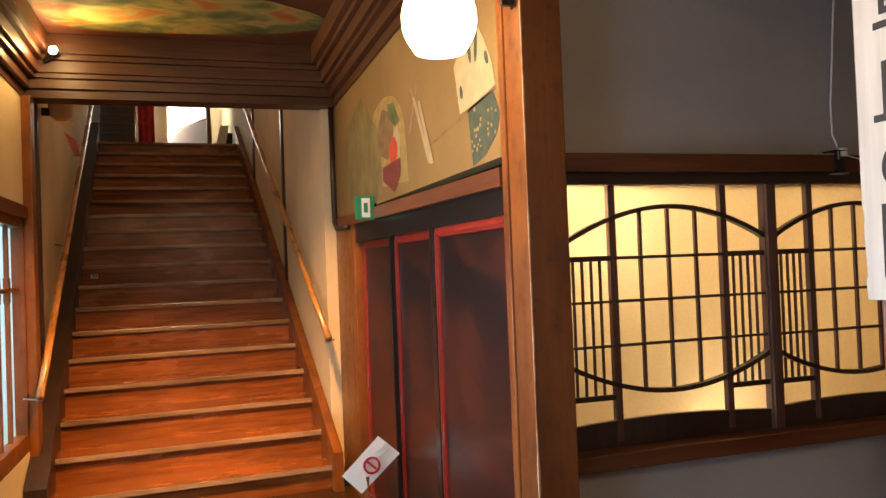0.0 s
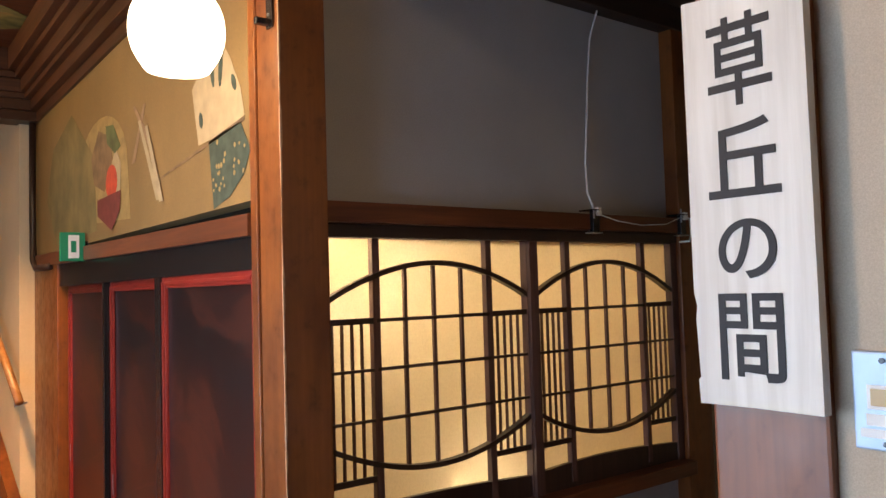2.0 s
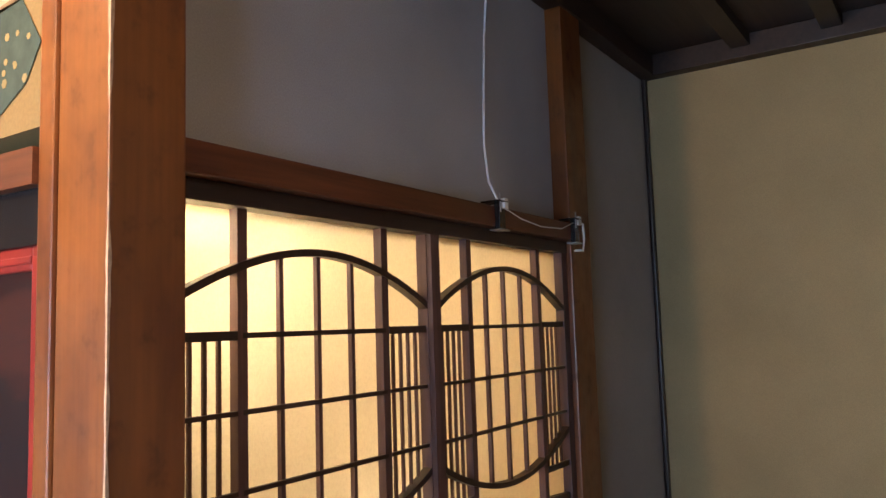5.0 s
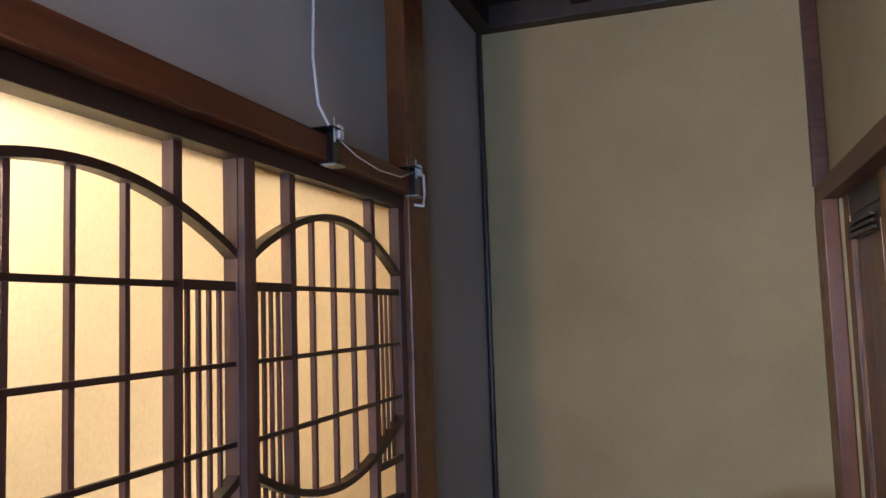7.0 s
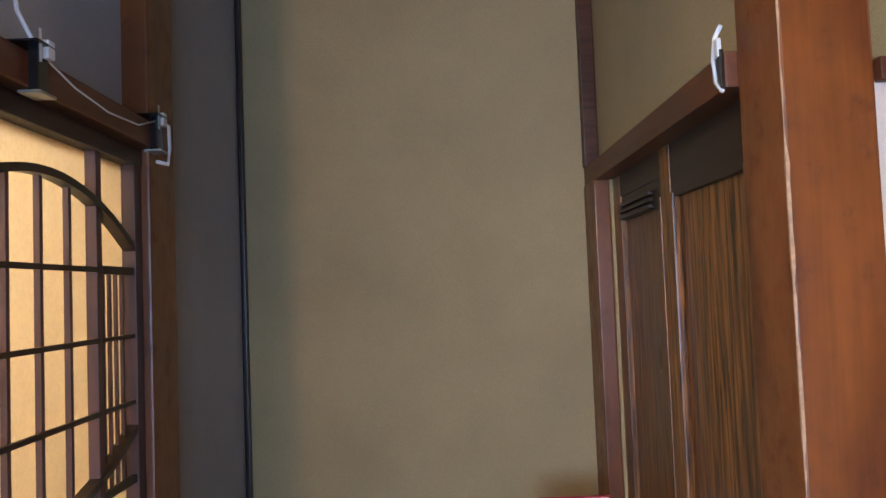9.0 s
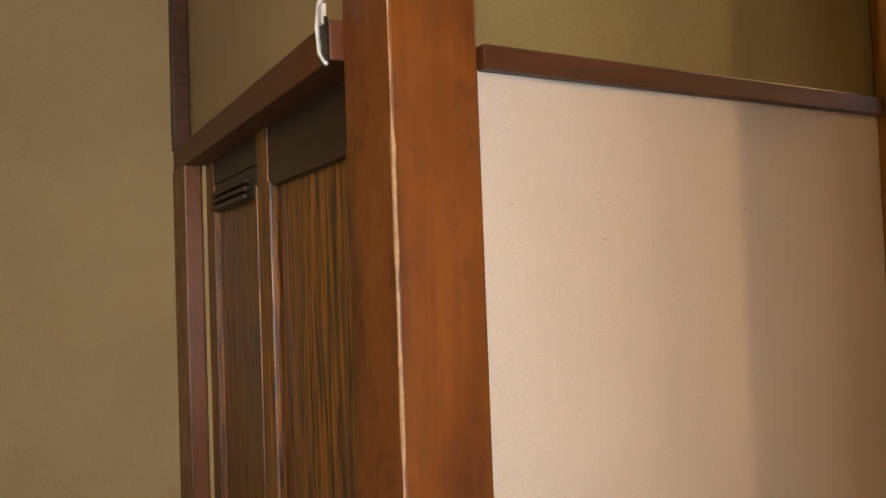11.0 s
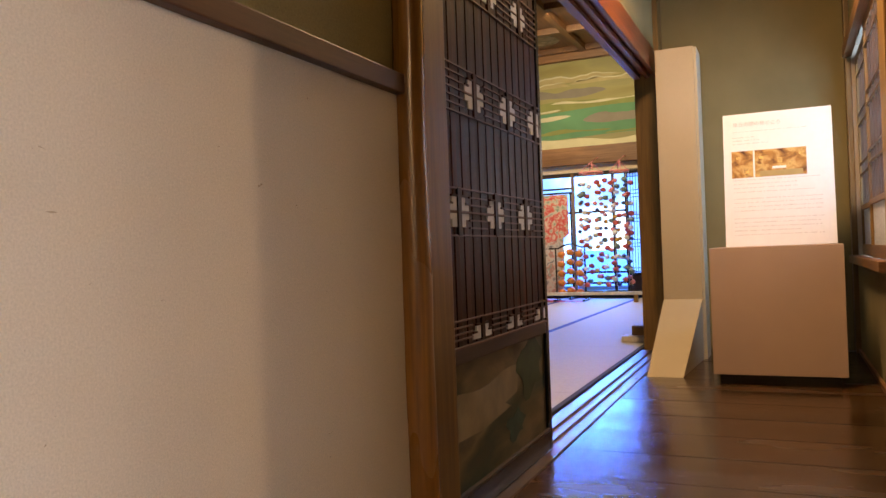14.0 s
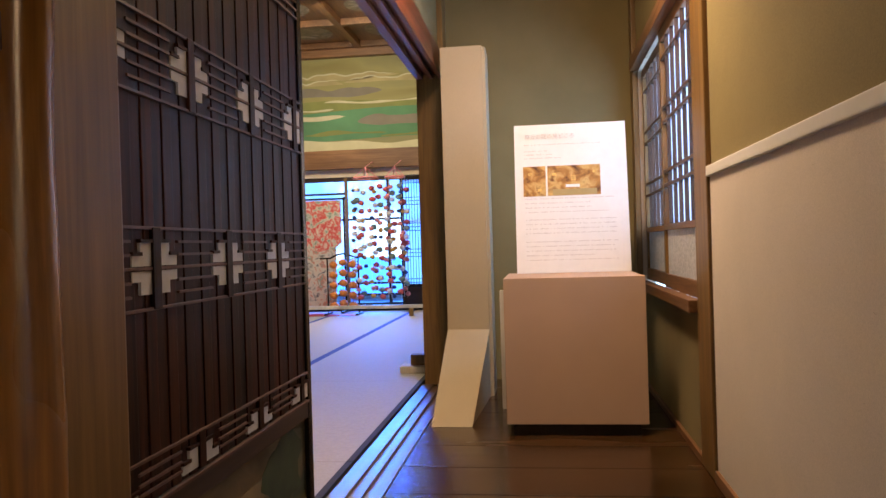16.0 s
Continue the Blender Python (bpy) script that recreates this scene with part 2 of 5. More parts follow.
M_INK = plain("black_ink", (0.012, 0.012, 0.016), 0.7)
M_PAPER = plain("white_card", (0.80, 0.79, 0.77), 0.8, 0, 0.02)
M_TEXT = plain("grey_print", (0.60, 0.57, 0.55), 0.8)
M_PINKBOX = plain("dusty_pink_card", (0.50, 0.34, 0.25), 0.85, 0, 0.04, 3.0)
M_GREEN = plain("exit_green", (0.0, 0.22, 0.10), 0.5)
M_NOTICE = plain("notice_red", (0.42, 0.012, 0.022), 0.5)
M_GLOBE = glow("opal_globe", (1.0, 0.86, 0.66), 9.0)
M_BULB = glow("spot_bulb", (1.0, 0.75, 0.45), 60.0)
M_FROST = frosted("warm_figured_glass", (0.97, 0.86, 0.68), 0.22, 0.24)
M_SHOJI = frosted("shoji_paper", (0.78, 0.80, 0.84), 0.0, 0.5)
M_LOG = wood("polished_log_wood", (0.13, 0.055, 0.012), (0.36, 0.165, 0.040), 2, 0.22, 1.0, 0.6)
# Darkened brown: the bars' backlit silhouette is put into the wood colour.
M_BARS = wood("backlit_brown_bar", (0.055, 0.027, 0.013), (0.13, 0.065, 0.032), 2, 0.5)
M_TATAMI = plain("tatami_straw", (0.46, 0.42, 0.32), 0.6, 0, 0.07, 60.0)
M_HEM = plain("blue_tatami_hem", (0.030, 0.060, 0.26), 0.7)
M_HEMB = plain("dark_tatami_hem", (0.02, 0.02, 0.025), 0.7)
M_FRIEZE = clouds("painted_gold_sky", [(0.36, (0.26, 0.225, 0.080)), (0.50, (0.31, 0.285, 0.115)), (0.64, (0.235, 0.220, 0.105))], (0.32, 1, 2.0), 1.4, 0.35)
M_CEILP = clouds("painted_flowers", [(0.34, (0.040, 0.055, 0.016)), (0.44, (0.13, 0.130, 0.040)), (0.54, (0.30, 0.235, 0.075)), (0.61, (0.33, 0.120, 0.030)), (0.70, (0.30, 0.070, 0.020))], (1.6, 2.4, 1), 1.7, 0.5)
M_CEILB = wood("ceiling_board", (0.060, 0.017, 0.007), (0.150, 0.046, 0.018), 0, 0.45)
M_FAN_GROUND = plaster("gold_brown_ground", (0.24, 0.140, 0.044), 0.16, 160.0, 0.75, 0.15)

# ---------------------------------------------------------------- helpers
ORIGIN = {}


def box(bm, lo, hi, bevel=0.0):
    r = bmesh.ops.create_cube(bm, size=1.0)
    vs = r["verts"]
    for v in vs:
        v.co = Vector([lo[i] + (v.co[i] + 0.5) * (hi[i] - lo[i]) for i in range(3)])
    if bevel:
        es = list({e for v in vs for e in v.link_edges})
        bmesh.ops.bevel(bm, geom=es, offset=bevel, segments=2, profile=0.6, affect="EDGES")
    return bm


def made(name, bm, material, smooth=False):
    pts = [v.co for v in bm.verts]
    c = Vector([(min(p[i] for p in pts) + max(p[i] for p in pts)) / 2 for i in range(3)])
    for v in bm.verts:
        v.co = v.co - c
    bmesh.ops.recalc_face_normals(bm, faces=bm.faces)
    me = bpy.data.meshes.new(name)
    bm.to_mesh(me)
    bm.free()
    if smooth:
        for p in me.polygons:
            p.use_smooth = True
    me.materials.append(material)
    ob = new(name, me)
    ob.location = c
    ORIGIN[ob] = c
    return ob


def part(name, bm, material, parent, label="", smooth=False):
    ob = made(name, bm, material, smooth)
    ob.parent = parent
    ob.location = ORIGIN[ob] - ORIGIN[parent]
    if label:
        ob["label"] = label
    return ob


def again(ob, place, parent):
    """One more piece on the same mesh, its middle at place."""
    o = ob.copy()
    scene.collection.objects.link(o)
    o.parent = parent
    ORIGIN[o] = Vector(place)
    o.location = ORIGIN[o] - ORIGIN[parent]
    return o


def bpart(name, lo, hi, material, parent, bevel=0.002, label=""):
    return part(name, box(bmesh.new(), lo, hi, bevel), material, parent, label)


def thing(name, base, label, category, group="", kind=""):
    ob = new(name)
    ob.empty_display_size = 0.05
    ob.location = base
    ORIGIN[ob] = Vector(base)
    return tagged(ob, label, category, group, kind)


def struct(name, lo, hi, material, label, bevel=0.0, category=""):
    ob = made(name, box(bmesh.new(), lo, hi, bevel), material)
    return tagged(ob, label, category or name.split("_")[0], kind="structure")


def joined(name, boxes, material, label, bevel=0.0, category=""):
    bm = bmesh.new()
    for lo, hi in boxes:
        box(bm, lo, hi, bevel)
    return tagged(made(name, bm, material), label, category or name.split("_")[0], kind="structure")


def sheet(bm, pts, push):
    """A flat plate from an outline, thickened along push."""
    a = [bm.verts.new(p) for p in pts]
    b = [bm.verts.new(Vector(p) + Vector(push)) for p in pts]
    bm.faces.new(a)
    bm.faces.new(b[::-1])
    n = len(a)
    for i in range(n):
        bm.faces.new((a[i], b[i], b[(i + 1) % n], a[(i + 1) % n]))
    return bm


def strip(bm, centre, half_w, y0, y1):
    """A bent bar in an xz plane: centre line points, half width, depth from y0 to y1."""
    n, rows = len(centre), []
    for i, p in enumerate(centre):
        a, b = centre[max(0, i - 1)], centre[min(n - 1, i + 1)]
        t = Vector((b[0] - a[0], b[1] - a[1])).normalized()
        nx, nz = -t[1] * half_w, t[0] * half_w
        rows.append([bm.verts.new((p[0] + s * nx, y, p[1] + s * nz)) for s, y in ((-1, y0), (1, y0), (1, y1), (-1, y1))])
    for r, q in zip(rows, rows[1:]):
        for k in range(4):
            bm.faces.new((r[k], r[(k + 1) % 4], q[(k + 1) % 4], q[k]))
    bm.faces.new(rows[0][::-1])
    bm.faces.new(rows[-1])
    return bm


def tube(bm, pts, radius, seg=8, squash=1.0):
    rows = []
    n = len(pts)
    for i, p in enumerate(pts):
        t = (Vector(pts[min(n - 1, i + 1)]) - Vector(pts[max(0, i - 1)])).normalized()
        side = t.cross(Vector((0.31, 0.17, 0.93))).normalized()
        up = side.cross(t)
        r = radius[i] if isinstance(radius, (list, tuple)) else radius
        rows.append([bm.verts.new(Vector(p) + side * r * math.cos(2 * math.pi * k / seg) + up * r * squash * math.sin(2 * math.pi * k / seg)) for k in range(seg)])
    for r, q in zip(rows, rows[1:]):
        for k in range(seg):
            bm.faces.new((r[k], r[(k + 1) % seg], q[(k + 1) % seg], q[k]))
    bm.faces.new(rows[0][::-1])
    bm.faces.new(rows[-1])
    return bm


def lathe(bm, centre, profile, seg=32):
    """Turned about a vertical axis: profile of (radius, z)."""
    rows = []
    for r, z in profile:
        rows.append([bm.verts.new((centre[0] + max(r, 1e-4) * math.cos(2 * math.pi * k / seg), centre[1] + max(r, 1e-4) * math.sin(2 * math.pi * k / seg), centre[2] + z)) for k in range(seg)])
    for a, b in zip(rows, rows[1:]):
        for k in range(seg):
            bm.faces.new((a[k], a[(k + 1) % seg], b[(k + 1) % seg], b[k]))
    bm.faces.new(rows[0][::-1])
    bm.faces.new(rows[-1])
    return bm


def letters(name, text, size, m, material, parent, depth=0.001, squeeze=1.0, heavy=0.0):
    cu = bpy.data.curves.new(name, "FONT")
    cu.body, cu.size, cu.extrude, cu.offset = text, size, depth, heavy
    cu.align_x, cu.align_y = "CENTER", "CENTER"
    tmp = bpy.data.objects.new(name, cu)
    scene.collection.objects.link(tmp)
    me = bpy.data.meshes.new_from_object(tmp.evaluated_get(bpy.context.evaluated_depsgraph_get()))
    bpy.data.objects.remove(tmp)
    me.transform(m @ Matrix.Diagonal((squeeze, 1, 1, 1)))
    me.materials.clear()
    me.materials.append(material)
    c = sum((v.co for v in me.vertices), Vector()) / max(1, len(me.vertices))
    me.transform(Matrix.Translation(-c))
    ob = new(name, me)
    ORIGIN[ob] = c
    ob.parent = parent
    ob.location = c - ORIGIN[parent]
    return ob


FL, UF, TF = -0.19, 0.64, 0.655     # landing, corridor and tatami floors
CEIL = 2.77

# ---------------------------------------------------------------- hall and vestibule: the shell
struct("floor_landing", (-0.95, -1.6, FL - 0.1), (4.60, 6.30, FL), M_FLOOR, "dark polished wooden landing floor", category="floor")
joined("wall_east_hall", [((1.36, 2.98, 1.87), (1.50, 6.62, 3.3)), ((1.42, 5.86, FL), (1.50, 6.62, 1.87)), ((1.36, 2.98, FL), (1.50, 3.03, 1.87))], M_FAN_GROUND, "gold-brown painted wall above red lacquer doors", category="wall")
struct("wall_behind_doors", (1.44, 3.03, FL), (1.50, 5.86, 1.87), M_BLACK, "dark backing behind the red doors", category="wall")
joined("wall_west_hall", [((-1.0, -1.6, FL), (-0.86, 6.6, 0.30)), ((-1.0, -1.6, 1.93), (-0.86, 6.6, 3.3)), ((-1.0, -1.6, 0.30), (-0.86, 0.6, 1.93)), ((-1.0, 6.44, 0.30), (-0.86, 6.6, 1.93))], M_CREAM, "cream plaster hall wall over a lattice window", category="wall")
struct("wall_south_hall", (-1.0, -1.7, FL), (1.50, -1.6, 3.3), M_TAN, "plain tan plaster wall closing the hall", category="wall")
joined("wall_sign", [((1.475, -1.6, FL), (1.55, 1.34, 3.3)), ((1.475, -1.97, FL), (1.55, -1.6, 3.4)), ((1.475, -4.2, FL), (1.55, -1.97, 1.22)), ((1.475, -4.2, 2.66), (1.55, -1.97, 3.4)), ((1.475, -4.2, 1.22), (1.55, -3.98, 2.66))], M_TAN, "tan plaster partition beside the sign post", category="wall")
joined("wall_window", [((1.50, 2.98, FL), (3.40, 3.08, 0.715)), ((1.50, 2.98, 1.86), (3.40, 3.08, 2.95))], M_GREY, "grey sand plaster wall round the lattice window", category="wall")
struct("wall_window_side", (3.54, 2.98, FL), (4.60, 3.08, 2.95), M_GREY, "grey sand plaster wall beside the lattice window", category="wall")
struct("wall_back", (4.54, 1.40, FL), (4.66, 2.98, 2.95), M_BACK, "ochre sand plaster end wall of the vestibule", category="wall")
joined("wall_door", [((2.94, 1.40, 1.82), (4.54, 1.50, 2.95)), ((4.33, 1.40, FL), (4.54, 1.50, 1.82))], M_BACK, "ochre plaster wall over a cedar door", category="wall")
struct("wall_cloth", (2.765, 0.12, FL), (2.94, 1.36, 1.757), M_WHITE, "pale woven cloth wall panel below a dark rail", category="wall")
struct("wall_cloth_upper", (2.785, 0.12, 1.757), (2.94, 1.36, 3.4), M_OLIVE, "olive sand plaster above a dark rail", category="wall")
struct("trim_rail", (2.742, 0.155, 1.753), (2.80, 1.357, 1.797), M_CORNICE, "dark reddish brown wall rail over pale cloth", 0.003, "trim")
joined("ceiling_vestibule", [((1.42, 1.2, CEIL + 0.08), (4.66, 3.08, CEIL + 0.14))] + [((1.5, y, CEIL + 0.02), (4.54, y + 0.09, CEIL + 0.08)) for y in (1.62, 2.02, 2.42)] + [((1.5, 2.90, CEIL - 0.03), (4.54, 2.98, CEIL + 0.08)), ((4.46, 1.5, CEIL - 0.03), (4.54, 2.9, CEIL + 0.079))], M_DARKX, "dark boarded ceiling with exposed battens", 0.003, "ceiling")
joined("ceiling_hall", [((-1.0, -1.7, 3.206), (1.50, 6.6, 3.28))] + [((-1.0, -1.6 + 0.41 * k, 3.200), (1.50, -1.194 + 0.41 * k, 3.206)) for k in range(20)], M_CEILB, "reddish brown boarded ceiling", category="ceiling")
fan = [(-0.62, 5.30), (-0.66, 5.80), (-0.58, 6.10), (-0.40, 6.20), (-0.10, 6.215), (0.30, 6.18), (0.70, 6.13), (1.02, 5.99), (1.31, 5.78), (1.05, 5.56), (0.80, 5.40), (0.40, 5.22), (-0.10, 5.16)]
tagged(made("ceiling_fan_painting", sheet(bmesh.new(), [(x, y, 3.1985) for x, y in fan], (0, 0, -0.002)), M_CEILP), "fan-shaped flower painting on the boarded ceiling", "painting", kind="structure")
joined("ceiling_corridor", [((1.475, -4.2, 3.30), (2.95, 1.3, 3.36)), ((1.475, 1.22, 2.9), (2.95, 1.3, 3.36))], M_DARKY, "dark boarded corridor ceiling", category="ceiling")


def post(name, lo, hi, material=None, label="reddish stained square cedar post", bevel=0.006):
    ob = made(name, box(bmesh.new(), lo, hi, bevel), material or M_POST)
    return tagged(ob, label, "post", kind="structure")


post("post_corner", (1.352, 2.826, FL), (1.504, 2.979, 3.2), label="reddish stained cedar corner post with a worn edge")
post("post_left_of_doors", (1.345, 2.979, FL), (1.36, 3.03, 3.2), label="orange-lit edge of the cedar corner post")
post("post_sign", (1.458, 1.338, FL), (1.60, 1.522, 3.2), label="reddish cedar post carrying the room sign")
post("post_window", (3.358, 2.912, FL), (3.548, 3.05, CEIL + 0.05), label="dark cedar post beside the lattice window")
post("post_corner_strip", (4.500, 2.958, FL), (4.538, 2.979, CEIL), M_DARK, "thin dark corner batten")
post("post_cedar", (2.758, 1.36, FL), (2.955, 1.532, 3.2), label="orange-red cedar corner post with a chipped edge")
post("post_door_jamb", (4.33, 1.501, FL), (4.538, 1.561, 1.805), label="reddish cedar door jamb")
post("post_door_strip", (4.488, 1.501, 1.88), (4.538, 1.562, CEIL), M_CORNICE, "thin dark reddish corner batten above the lintel")
struct("trim_door_lintel", (2.956, 1.44, 1.803), (4.536, 1.557, 1.880), M_BEAM_X, "reddish brown cedar door lintel", 0.004, "trim")

# window lintel, head track and sill
struct("trim_window_lintel", (1.505, 2.892, 1.795), (3.362, 2.978, 1.862), M_BEAM_X, "reddish brown wooden lintel rail", 0.006, "trim")
struct("trim_window_head", (1.505, 2.93, 1.750), (3.356, 3.06, 1.795), M_DARKX, "black grooved head track of the window", 0.002, "trim")
struct("window_sill", (1.505, 2.87, 0.722), (3.356, 2.98, 0.782), M_BEAM_X, "reddish brown wooden window sill", 0.005, "trim")

# lattice panels
P0, P2 = 1.505, 3.355


def lattice(x0, x1, a, b, y, label):
    """A sliding lattice panel between x0 and x1 with its heavy bars at a and b."""
    top, bot = 1.753, 0.782
    th = thing("lattice_panel", ((x0 + x1) / 2, y, bot), label, "lattice panel", "lattice panels of the window")
    mid = (a + b) / 2
    z1, z2, z3, zb = 1.479, 1.318, 1.154, 0.966
    for x, w in ((x0 + 0.022, 0.022), (x1 - 0.022, 0.022)):
        bpart("stile", (x - w, y - 0.022, bot), (x + w, y + 0.022, top), M_SLAT, th)
    for x in (a, b):
        bpart("heavy_bar", (x - 0.014, y - 0.016, bot + 0.02), (x + 0.014, y + 0.010, top), M_SLAT, th)
    for i in (1, 2, 3):
        x = a + (b - a) * i / 4
        h = 0.115 * math.sqrt(max(0, 1 - ((x - mid) / 0.50) ** 2))
        bpart("upright", (x - 0.0065, y - 0.007, 0.955 + 0.02), (x + 0.0065, y + 0.006, 1.545 + h), M_SLAT, th, 0.001)
    for z, w in ((z1, 0.006), (z2, 0.0055), (z3, 0.0055)):
        bpart("cross_bar", (a, y - 0.0165, z - w), (b, y - 0.006, z + w), M_DARKX, th, 0.001)
    for lo, hi in ((x0 + 0.044, a - 0.014), (b + 0.014, x1 - 0.044)):
        for z, w in ((z1, 0.010), (z2, 0.005), (z3, 0.005), (zb, 0.010)):
            bpart("cross_bar", (lo, y - 0.0165, z - w), (hi, y - 0.006, z + w), M_DARKX, th, 0.001)
        for i in range(1, 5):
            x = lo + (hi - lo) * i / 5
            bpart("fine_slat", (x - 0.0048, y - 0.003, zb), (x + 0.0048, y + 0.005, z1), M_SLAT, th, 0.001)
    e0, e1 = x0 + 0.04, x1 - 0.04
    for sign, zc, zr in ((1, 1.538, 0.131), (-1, 1.090, 0.118)):
        pts = []
        for i in range(33):
            x = e0 + (e1 - e0) * i / 32
            u = (x - mid) / ((e1 - e0) / 2)
            pts.append((x, zc + sign * zr * (math.cos(u * math.pi / 2) ** 0.85 if abs(u) < 1 else 0)))
        part("bow", strip(bmesh.new(), pts, 0.0085, y - 0.021, y + 0.008), M_DARK, th, "bent dark wooden bow")
    wave = [(e0 - 0.02, bot)] + [(e0 - 0.02 + (e1 - e0 + 0.04) * i / 24, bot + 0.078 + 0.022 * math.sin(math.pi * (0.1 + 0.95 * i / 24))) for i in range(25)] + [(e1 + 0.02, bot)]
    part("wave_board", sheet(bmesh.new(), [(x, y - 0.014, z) for x, z in wave], (0, 0.02, 0)), M_DARK, th, "black board with a waved top edge")
    pane = bpart("pane", (x0 + 0.03, y + 0.012, bot), (x1 - 0.03, y + 0.015, top), M_FROST, th, 0, "figured yellow-lit glass")
    pane.visible_shadow = False
    return th


lattice(P0, 2.470, 1.748, 2.240, 2.970, "dark lattice window panel with bowed bars, lit yellow from behind")
lattice(2.430, P2, 2.645, 3.120, 2.955, "dark lattice window panel with bowed bars beside the post")

# the lit closet behind the window
joined("wall_closet", [((1.50, 4.5, 0.2), (3.6, 4.6, 2.6)), ((3.5, 3.08, 0.2), (3.6, 4.5, 2.6)), ((1.50, 3.08, 2.5), (3.5, 4.5, 2.6)), ((1.50, 3.08, 0.2), (3.5, 4.5, 0.3))], M_CREAM, "cream plaster room lit behind the window", category="wall")

# ---------------------------------------------------------------- upper corridor shell
joined("floor_steps", [((1.555, 0.27 - 0.28 * i - (0.05 if i == 3 else 0), FL), (2.76, 0.55 - 0.28 * i, FL + 0.2075 * (i + 1) - 0.02 * (i == 3))) for i in range(3)], M_FLOOR, "dark wooden steps up to the corridor", 0.004, "steps")
struct("floor_corridor_base", (1.475, -4.2, UF - 0.16), (2.76, -0.29, UF - 0.03), M_DARKX, "dark floor base of the corridor", category="floor")
struct("wall_corridor_end", (1.475, -4.22, 0.4), (2.95, -4.12, 3.4), M_OLIVE, "olive sand plaster wall closing the corridor", category="wall")
joined("wall_cloth_opposite", [((1.550, -1.94, 0.50), (1.562, 1.33, 1.752))], M_WHITE2, "pale cloth panelling under a white rail", category="wall")
struct("wall_upper_opposite", (1.550, -1.94, 1.785), (1.556, 1.33, 3.3), M_OLIVE, "olive sand plaster above a white rail", category="wall")
struct("trim_white_rail", (1.550, -1.955, 1.752), (1.574, 1.33, 1.790), M_PAPER, "white wooden rail over cloth panelling", 0.004, "trim")
struct("baseboard", (1.550, -1.94, UF), (1.575, -0.3, UF + 0.045), M_BROWNY, "brown wooden skirting board", 0.003)
post("post_window_jamb", (1.550, -2.19, UF), (1.572, -1.955, 3.2), M_BROWN, "brown wooden window jamb")
post("post_window_far_jamb", (1.550, -4.10, UF), (1.585, -3.98, 3.2), M_BROWN, "brown wooden far window jamb")
struct("wall_under_window", (1.550, -4.0, UF), (1.556, -2.19, 1.235), M_OLIVE, "olive plaster below the side window", category="wall")
struct("wall_over_window", (1.550, -4.0, 2.66), (1.556, -2.19, 3.3), M_OLIVE, "olive plaster above the side window", category="wall")
struct("trim_side_lintel", (1.548, -4.0, 2.585), (1.60, -2.19, 2.66), M_BROWNY, "brown side window lintel", 0.004, "trim")
struct("trim_side_sill", (1.548, -4.0, 1.235), (1.605, -2.19, 1.285), M_BROWNY, "brown side window sill", 0.004, "trim")
struct("baseboard_far", (1.550, -4.1, UF), (1.572, -2.19, UF + 0.03), M_BROWNY, "thin brown skirting under the side window", 0.003)

# room front: log post, flat post, lintel, threshold, far post
bm = bmesh.new()
tube(bm, [(2.748 + 0.002 * math.sin(k * 0.8), 0.146 + 0.002 * math.sin(k * 0.33 + 1), FL + 3.5 * k / 48) for k in range(49)], [0.037 + 0.0008 * math.sin(k * 1.9) + 0.0012 * math.sin(k * 0.45) for k in range(49)], 16)
tagged(made("post_log", bm, M_LOG, True), "natural peeled log post with a polished surface", "post", kind="structure")
post("post_room_front", (2.738, -0.046, FL), (2.799, 0.108, 3.3), M_BROWN, "square brown wooden post beside the sliding door")
post("post_room_far", (2.765, -4.11, UF), (2.945, -3.93, 3.3), M_BROWN, "brown wooden post at the end of the opening")
struct("wall_door_pocket", (2.86, -0.19, FL), (2.94, 0.13, 3.3), M_DARK, "dark backing beside the sliding door pocket", category="wall")
joined("trim_room_lintel", [((2.775, -3.93, 2.60), (2.80, -0.2, 2.76)), ((2.80, -3.93, 2.63), (2.835, -0.2, 2.76)), ((2.835, -3.93, 2.60), (2.86, -0.2, 2.76)), ((2.86, -3.93, 2.63), (2.90, -0.2, 2.76)), ((2.90, -3.93, 2.60), (2.945, -0.2, 2.76))], M_BEAM_Y, "grooved reddish brown sliding door lintel", 0.002, "trim")
struct("wall_over_lintel", (2.80, -4.12, 2.76), (2.93, -0.2, 4.4), M_OLIVE, "olive plaster above the sliding door lintel", category="wall")
joined("trim_threshold", [((2.76, -3.93, 0.5), (2.800, -0.2, UF + 0.006)), ((2.800, -3.93, 0.5), (2.832, -0.2, UF - 0.004)), ((2.832, -3.93, 0.5), (2.858, -0.2, UF + 0.006)), ((2.858, -3.93, 0.5), (2.890, -0.2, UF - 0.004)), ((2.890, -3.93, 0.5), (2.96, -0.2, UF + 0.006))], M_SILL, "worn grooved sliding door threshold", 0.0015, "trim")

# tatami room shell
struct("wall_room_east", (7.6, -9.9, 0.4), (7.7, 0.0, 4.5), M_CREAM, "cream plaster far side wall of the tatami room", category="wall")
struct("wall_room_north", (2.94, -0.22, 0.4), (7.7, -0.12, 4.5), M_CREAM, "cream plaster wall of the tatami room", category="wall")
struct("wall_room_west", (2.82, -9.9, 0.4), (2.94, -4.11, 4.5), M_OLIVE, "olive plaster wall of the tatami room", category="wall")
joined("wall_room_window", [((2.94, -9.85, 2.55), (7.6, -9.72, 4.5)), ((2.94, -9.85, 0.4), (7.6, -9.72, 0.70)), ((2.94, -9.85, 0.7), (3.45, -9.72, 2.55)), ((6.8, -9.85, 0.7), (7.6, -9.72, 2.55))], M_CREAM, "wall over the wide window of the tatami room", category="wall")
